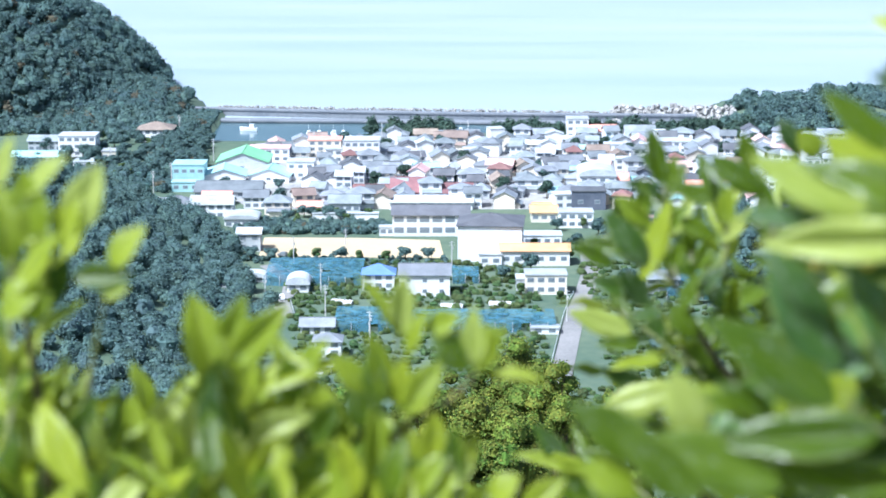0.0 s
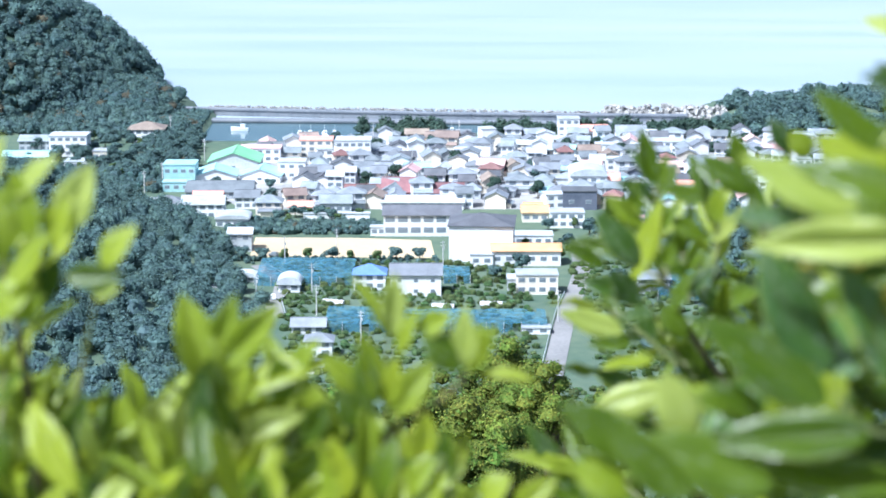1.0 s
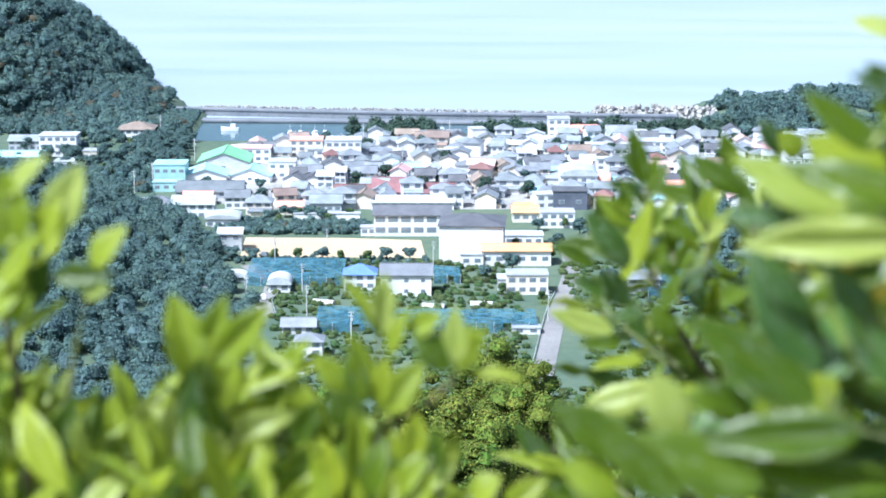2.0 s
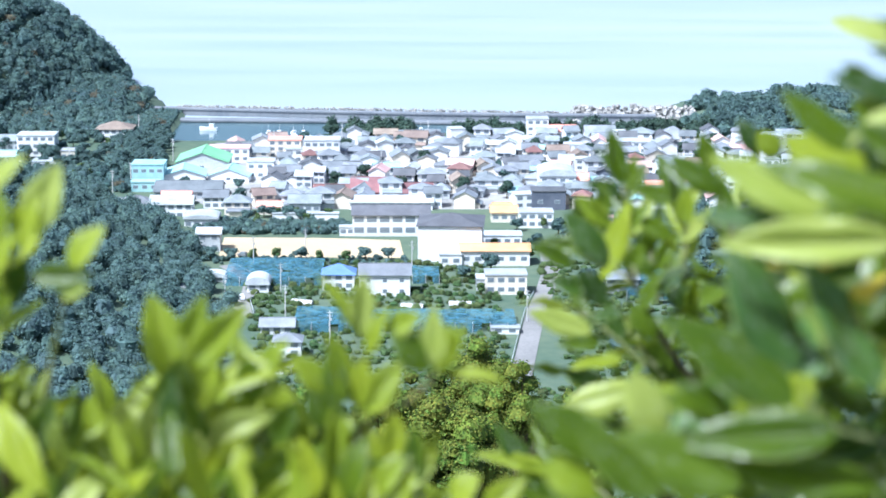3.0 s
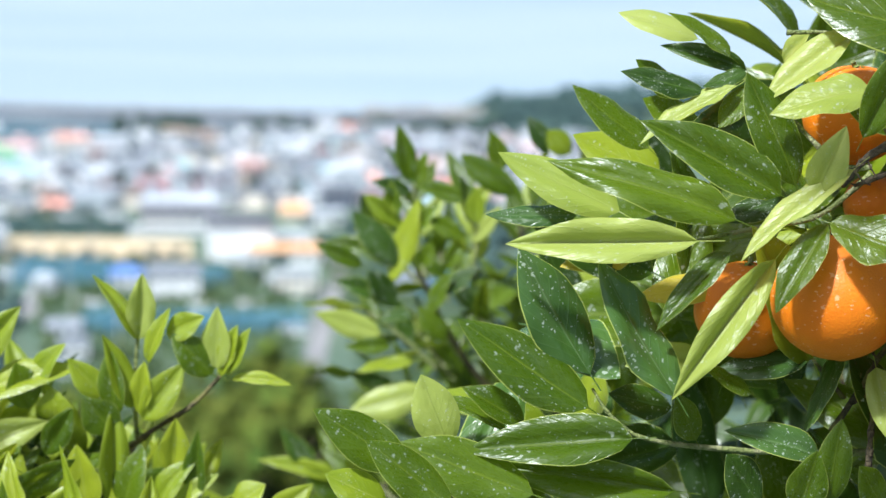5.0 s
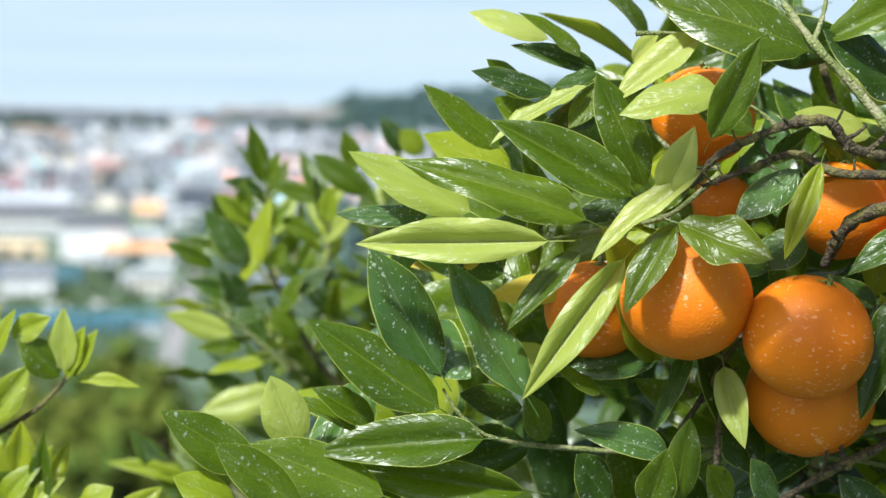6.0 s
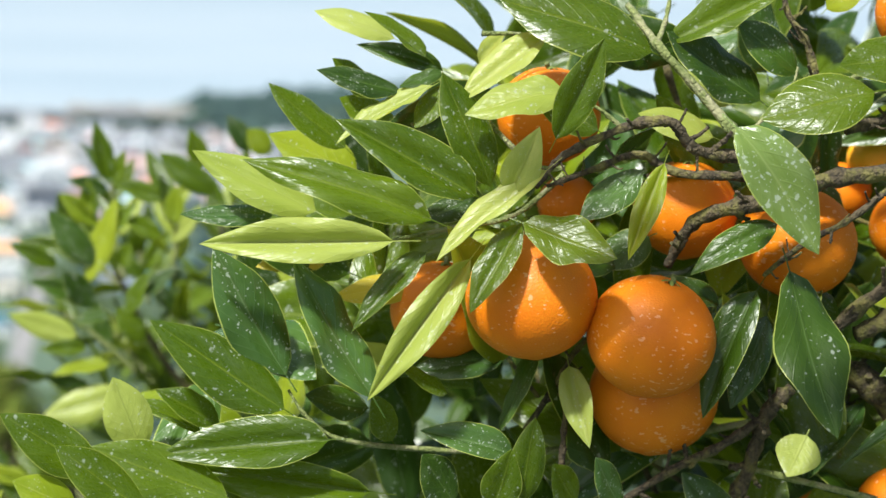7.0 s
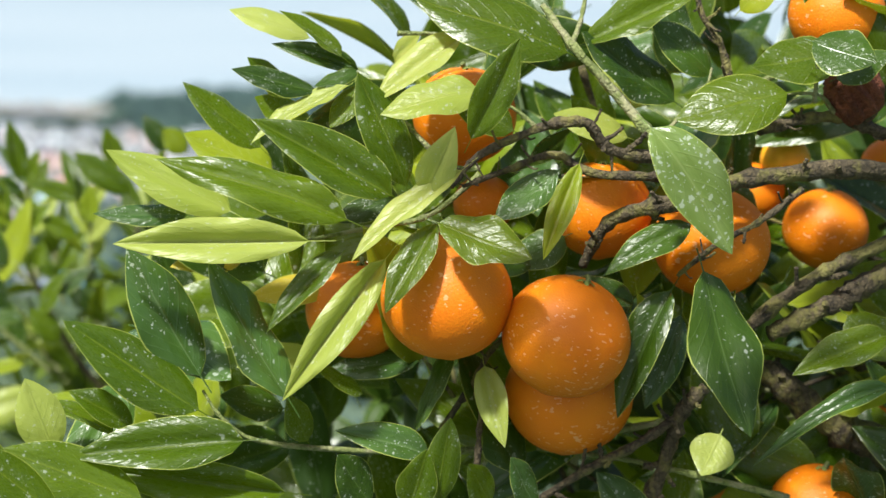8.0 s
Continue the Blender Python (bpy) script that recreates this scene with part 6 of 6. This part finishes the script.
limb(second, [(0.383, 1.932, 149.369), (0.330, 1.889, 149.532), (0.312, 1.871, 149.636)], [0.0050, 0.0028, 0.0016])
limb(second, [(0.477, 1.916, 149.143), (0.507, 1.966, 148.043)], [0.02, 0.05], BARK, 0.1, "trunk")
third = tagged(new("orange_tree"), "upright young leaves of a low orange tree in the sun", "orange tree")
leaf(third, (-0.032, 1.351, 149.651), (-0.055, 1.352, 149.697), 0.018, LEAF_YOUNG, "curl", 32, 0.6)
leaf(third, (-0.030, 1.351, 149.651), (-0.026, 1.350, 149.696), 0.020, LEAF_PALE, "fold", 20, 0.6)
leaf(third, (-0.035, 1.342, 149.606), (-0.051, 1.344, 149.657), 0.021, LEAF_YOUNG, "fold", 32, 0.6)
leaf(third, (-0.044, 1.342, 149.602), (-0.050, 1.341, 149.647), 0.019, LEAF_MID, "fold", -15, 0.6)
leaf(third, (-0.029, 1.340, 149.602), (-0.027, 1.338, 149.639), 0.017, LEAF_YOUNG, "fold", -15, 0.6)
leaf(third, (-0.027, 1.339, 149.599), (-0.000, 1.335, 149.637), 0.023, LEAF_YOUNG, "fold", 25, 0.6)
leaf(third, (-0.023, 1.347, 149.636), (-0.012, 1.344, 149.674), 0.015, LEAF_YOUNG, "fold", -22, 0.6)
leaf(third, (-0.012, 1.350, 149.655), (0.013, 1.340, 149.668), 0.019, LEAF_YOUNG, "fold", 20, 0.6)
leaf(third, (0.019, 1.342, 149.629), (-0.008, 1.340, 149.657), 0.024, LEAF_MID, "curl", -15, 0.6)
leaf(third, (0.022, 1.342, 149.633), (0.022, 1.341, 149.675), 0.021, LEAF_PALE, "fold", -15, 0.6)
leaf(third, (0.024, 1.341, 149.628), (0.034, 1.338, 149.664), 0.015, LEAF_YOUNG, "fold", -15, 0.6)
leaf(third, (0.028, 1.341, 149.629), (0.043, 1.336, 149.662), 0.015, LEAF_YOUNG, "fold", -15, 0.6)
leaf(third, (0.032, 1.340, 149.625), (0.070, 1.327, 149.628), 0.011, LEAF_YOUNG, "fold", -15, 0.6)
leaf(third, (-0.048, 1.339, 149.591), (-0.065, 1.336, 149.616), 0.026, LEAF_MID, "fold", -15, 0.6)
leaf(third, (-0.054, 1.345, 149.613), (-0.075, 1.342, 149.641), 0.019, LEAF_YOUNG, "fold", -10, 0.6)
leaf(third, (-0.019, 1.326, 149.539), (0.003, 1.322, 149.580), 0.019, LEAF_YOUNG, "curl", -15, 0.6)
leaf(third, (0.007, 1.324, 149.540), (0.009, 1.325, 149.595), 0.017, LEAF_MID, "fold", -15, 0.6)
leaf(third, (-0.008, 1.331, 149.565), (-0.004, 1.328, 149.602), 0.021, LEAF_YOUNG, "fold", 20, 0.6)
leaf(third, (-0.047, 1.328, 149.539), (-0.046, 1.334, 149.612), 0.021, LEAF_YOUNG, "curl", 20, 0.6)
leaf(third, (-0.065, 1.330, 149.538), (-0.070, 1.330, 149.584), 0.030, LEAF_YOUNG, "fold", -15, 0.6)
leaf(third, (-0.038, 1.328, 149.539), (-0.034, 1.326, 149.583), 0.026, LEAF_MID, "curl", -22, 0.6)
leaf(third, (-0.151, 1.356, 149.626), (-0.107, 1.352, 149.672), 0.027, LEAF_YOUNG, "fold", 25, 0.6)
leaf(third, (-0.137, 1.351, 149.606), (-0.078, 1.343, 149.645), 0.028, LEAF_YOUNG, "curl", -22, 0.6)
leaf(third, (-0.154, 1.358, 149.634), (-0.140, 1.356, 149.679), 0.020, LEAF_YOUNG, "curl", 20, 0.6)
leaf(third, (-0.160, 1.354, 149.615), (-0.173, 1.359, 149.680), 0.034, LEAF_YOUNG, "fold", 20, 0.6)
leaf(third, (-0.164, 1.349, 149.589), (-0.155, 1.348, 149.636), 0.030, LEAF_MID, "fold", 32, 0.6)
leaf(third, (-0.143, 1.349, 149.597), (-0.129, 1.345, 149.633), 0.030, LEAF_YOUNG, "fold", -22, 0.6)
leaf(third, (-0.103, 1.350, 149.616), (-0.083, 1.345, 149.652), 0.019, LEAF_YOUNG, "curl", -22, 0.6)
leaf(third, (-0.141, 1.344, 149.574), (-0.094, 1.336, 149.602), 0.023, LEAF_PALE, "curl", 20, 0.6)
leaf(third, (-0.160, 1.341, 149.551), (-0.153, 1.340, 149.597), 0.023, LEAF_MID, "fold", 25, 0.6)
leaf(third, (-0.153, 1.341, 149.555), (-0.127, 1.337, 149.596), 0.019, LEAF_PALE, "fold", -10, 0.6)
leaf(third, (-0.179, 1.343, 149.551), (-0.174, 1.344, 149.608), 0.026, LEAF_PALE, "fold", 25, 0.6)
leaf(third, (-0.137, 1.336, 149.537), (-0.121, 1.333, 149.578), 0.023, LEAF_YOUNG, "fold", 20, 0.6)
leaf(third, (-0.122, 1.335, 149.541), (-0.108, 1.333, 149.582), 0.026, LEAF_YOUNG, "fold", 32, 0.6)
leaf(third, (-0.092, 1.340, 149.575), (-0.074, 1.335, 149.608), 0.020, LEAF_MID, "fold", 25, 0.6)
leaf(third, (-0.172, 1.339, 149.536), (-0.163, 1.334, 149.568), 0.021, LEAF_YOUNG, "fold", -22, 0.6)
leaf(third, (0.034, 1.321, 149.540), (0.052, 1.314, 149.560), 0.026, LEAF_YOUNG, "fold", -10, 0.6)
leaf(third, (0.057, 1.318, 149.533), (0.083, 1.311, 149.560), 0.021, LEAF_YOUNG, "curl", 20, 0.6)
leaf(third, (-0.103, 1.347, 149.605), (-0.110, 1.345, 149.637), 0.026, LEAF_MID, "fold", 25, 0.6)
leaf(third, (-0.084, 1.344, 149.598), (-0.087, 1.339, 149.619), 0.026, LEAF_YOUNG, "curl", -10, 0.6)
leaf(third, (-0.246, 1.283, 149.735), (-0.223, 1.283, 149.784), 0.027, LEAF_PALE, "fold", 20, 0.6)
leaf(third, (-0.276, 1.288, 149.761), (-0.245, 1.284, 149.789), 0.023, LEAF_PALE, "fold", -15, 0.6)
leaf(third, (-0.216, 1.278, 149.714), (-0.200, 1.275, 149.747), 0.023, LEAF_YOUNG, "curl", -15, 0.6)
leaf(third, (-0.268, 1.283, 149.735), (-0.273, 1.282, 149.780), 0.033, LEAF_YOUNG, "fold", -10, 0.6)
leaf(third, (-0.253, 1.281, 149.728), (-0.240, 1.279, 149.766), 0.025, LEAF_YOUNG, "curl", -15, 0.6)
leaf(third, (-0.242, 1.278, 149.710), (-0.202, 1.268, 149.712), 0.017, LEAF_MID, "fold", 32, 0.6)
leaf(third, (-0.283, 1.280, 149.721), (-0.292, 1.280, 149.770), 0.033, LEAF_YOUNG, "curl", 20, 0.6)
leaf(third, (-0.279, 1.275, 149.699), (-0.250, 1.274, 149.741), 0.029, LEAF_YOUNG, "fold", -22, 0.6)
leaf(third, (-0.290, 1.290, 149.768), (-0.281, 1.287, 149.802), 0.021, LEAF_PALE, "fold", -22, 0.6)
leaf(third, (-0.276, 1.272, 149.685), (-0.255, 1.266, 149.701), 0.021, LEAF_YOUNG, "fold", 32, 0.6)
leaf(third, (-0.290, 1.272, 149.685), (-0.266, 1.267, 149.709), 0.033, LEAF_YOUNG, "curl", -10, 0.6)
leaf(third, (-0.224, 1.275, 149.699), (-0.204, 1.266, 149.705), 0.012, LEAF_PALE, "fold", 32, 0.6)
sprig(third, (-0.138, 1.386, 149.547), (-0.157, 1.404, 149.624), 7, 0.056, 300, young=True)
sprig(third, (-0.114, 1.428, 149.527), (-0.110, 1.440, 149.583), 7, 0.056, 301, young=True)
sprig(third, (-0.067, 1.372, 149.514), (-0.071, 1.385, 149.572), 6, 0.056, 302, young=True)
sprig(third, (-0.029, 1.413, 149.489), (-0.037, 1.425, 149.544), 7, 0.056, 303, young=True)
sprig(third, (0.003, 1.357, 149.483), (0.007, 1.368, 149.537), 6, 0.053, 304, young=True)
sprig(third, (-0.167, 1.424, 149.486), (-0.179, 1.437, 149.542), 7, 0.056, 305, young=True)
sprig(third, (-0.122, 1.368, 149.481), (-0.126, 1.380, 149.534), 7, 0.056, 306, young=True)
sprig(third, (-0.090, 1.413, 149.464), (-0.090, 1.425, 149.519), 7, 0.056, 307, young=True)
sprig(third, (-0.051, 1.360, 149.474), (-0.051, 1.371, 149.524), 6, 0.056, 308, young=True)
sprig(third, (-0.300, 1.347, 149.650), (-0.296, 1.365, 149.734), 9, 0.050, 400, young=True)
sprig(third, (-0.295, 1.392, 149.621), (-0.283, 1.408, 149.697), 7, 0.056, 401, young=True)
sprig(third, (-0.304, 1.334, 149.578), (-0.300, 1.345, 149.632), 7, 0.056, 402, young=True)
sprig(third, (-0.274, 1.380, 149.536), (-0.279, 1.392, 149.591), 9, 0.050, 403, young=True)
sprig(third, (-0.230, 1.330, 149.513), (-0.233, 1.343, 149.574), 9, 0.050, 404, young=True)
limb(third, [(-0.119, 1.498, 149.342), (-0.057, 1.410, 149.531), (-0.028, 1.356, 149.581), (0.003, 1.338, 149.607), (0.024, 1.341, 149.628)], [0.0068, 0.0031, 0.0022, 0.0019, 0.0012])
limb(third, [(-0.032, 1.365, 149.575), (-0.033, 1.353, 149.614), (-0.031, 1.352, 149.655)], [0.0019, 0.0016, 0.0009], TWIG)
limb(third, [(-0.119, 1.498, 149.342), (-0.136, 1.431, 149.503), (-0.149, 1.388, 149.585)], [0.0062, 0.0037, 0.0016])
limb(third, [(-0.288, 1.408, 149.460), (-0.285, 1.343, 149.634), (-0.292, 1.317, 149.705)], [0.0044, 0.0028, 0.0012])
limb(third, [(-0.288, 1.408, 149.460), (-0.234, 1.330, 149.670), (-0.220, 1.298, 149.709)], [0.0031, 0.0019, 0.0009], TWIG)
limb(third, [(-0.288, 1.408, 149.460), (-0.119, 1.498, 149.342)], [0.006, 0.012])
limb(third, [(-0.119, 1.498, 149.342), (-0.089, 1.548, 148.192)], [0.014, 0.045], BARK, 0.1, "trunk")

def low_foliage():
    """Upright leaves that fill the foot of the low tree."""
    rng = random.Random(19)
    u, v, w = RACK @ Vector((1, 0, 0)), RACK @ Vector((0, 1, 0)), RACK @ Vector((0, 0, 1))
    heart = Vector((-0.000, 1.320, 149.719))
    for i in range(200):
        x, y = rng.uniform(-0.37, 0.03), rng.uniform(-0.08, 0.22)
        top = -0.108 - 0.05 * max(0, (x + 0.14) / 0.12) - 0.02 * rng.random()
        z = top - rng.random() ** 1.3 * 0.11
        p = heart + u * x + v * y + w * (z - 0.03)
        way = (u * rng.uniform(-0.7, 0.8) + v * rng.uniform(-0.6, 0.4) + w * rng.uniform(0.35, 1.1)).normalized()
        s = rng.uniform(0.045, 0.075)
        r = rng.random()
        leaf(third, p, p + way * s, s * rng.uniform(0.28, 0.38), LEAF_YOUNG if r < 0.5 else LEAF_MID if r < 0.8 else LEAF_PALE if r < 0.93 else LEAF_DARK,
             rng.choice(("flat", "fold", "curl", "wavy", "back")), rng.uniform(-70, 70), rng.uniform(0.2, 0.7))


low_foliage()
inner_leaves(third, (-0.000, 1.320, 149.719), 0.0, 430, (-0.40, 0.0), (-0.28, -0.165), (0.1, 0.35), lambda x, z, rng: x < -0.12 or z < -0.2, 9, LEAF_YOUNG)



def motions():
    walk(focus_mark, [(t, STAND @ pose(r * math.sin(radians(a)), r * math.cos(radians(a)), 0)) for t, a, r in FOCUS])


motions()
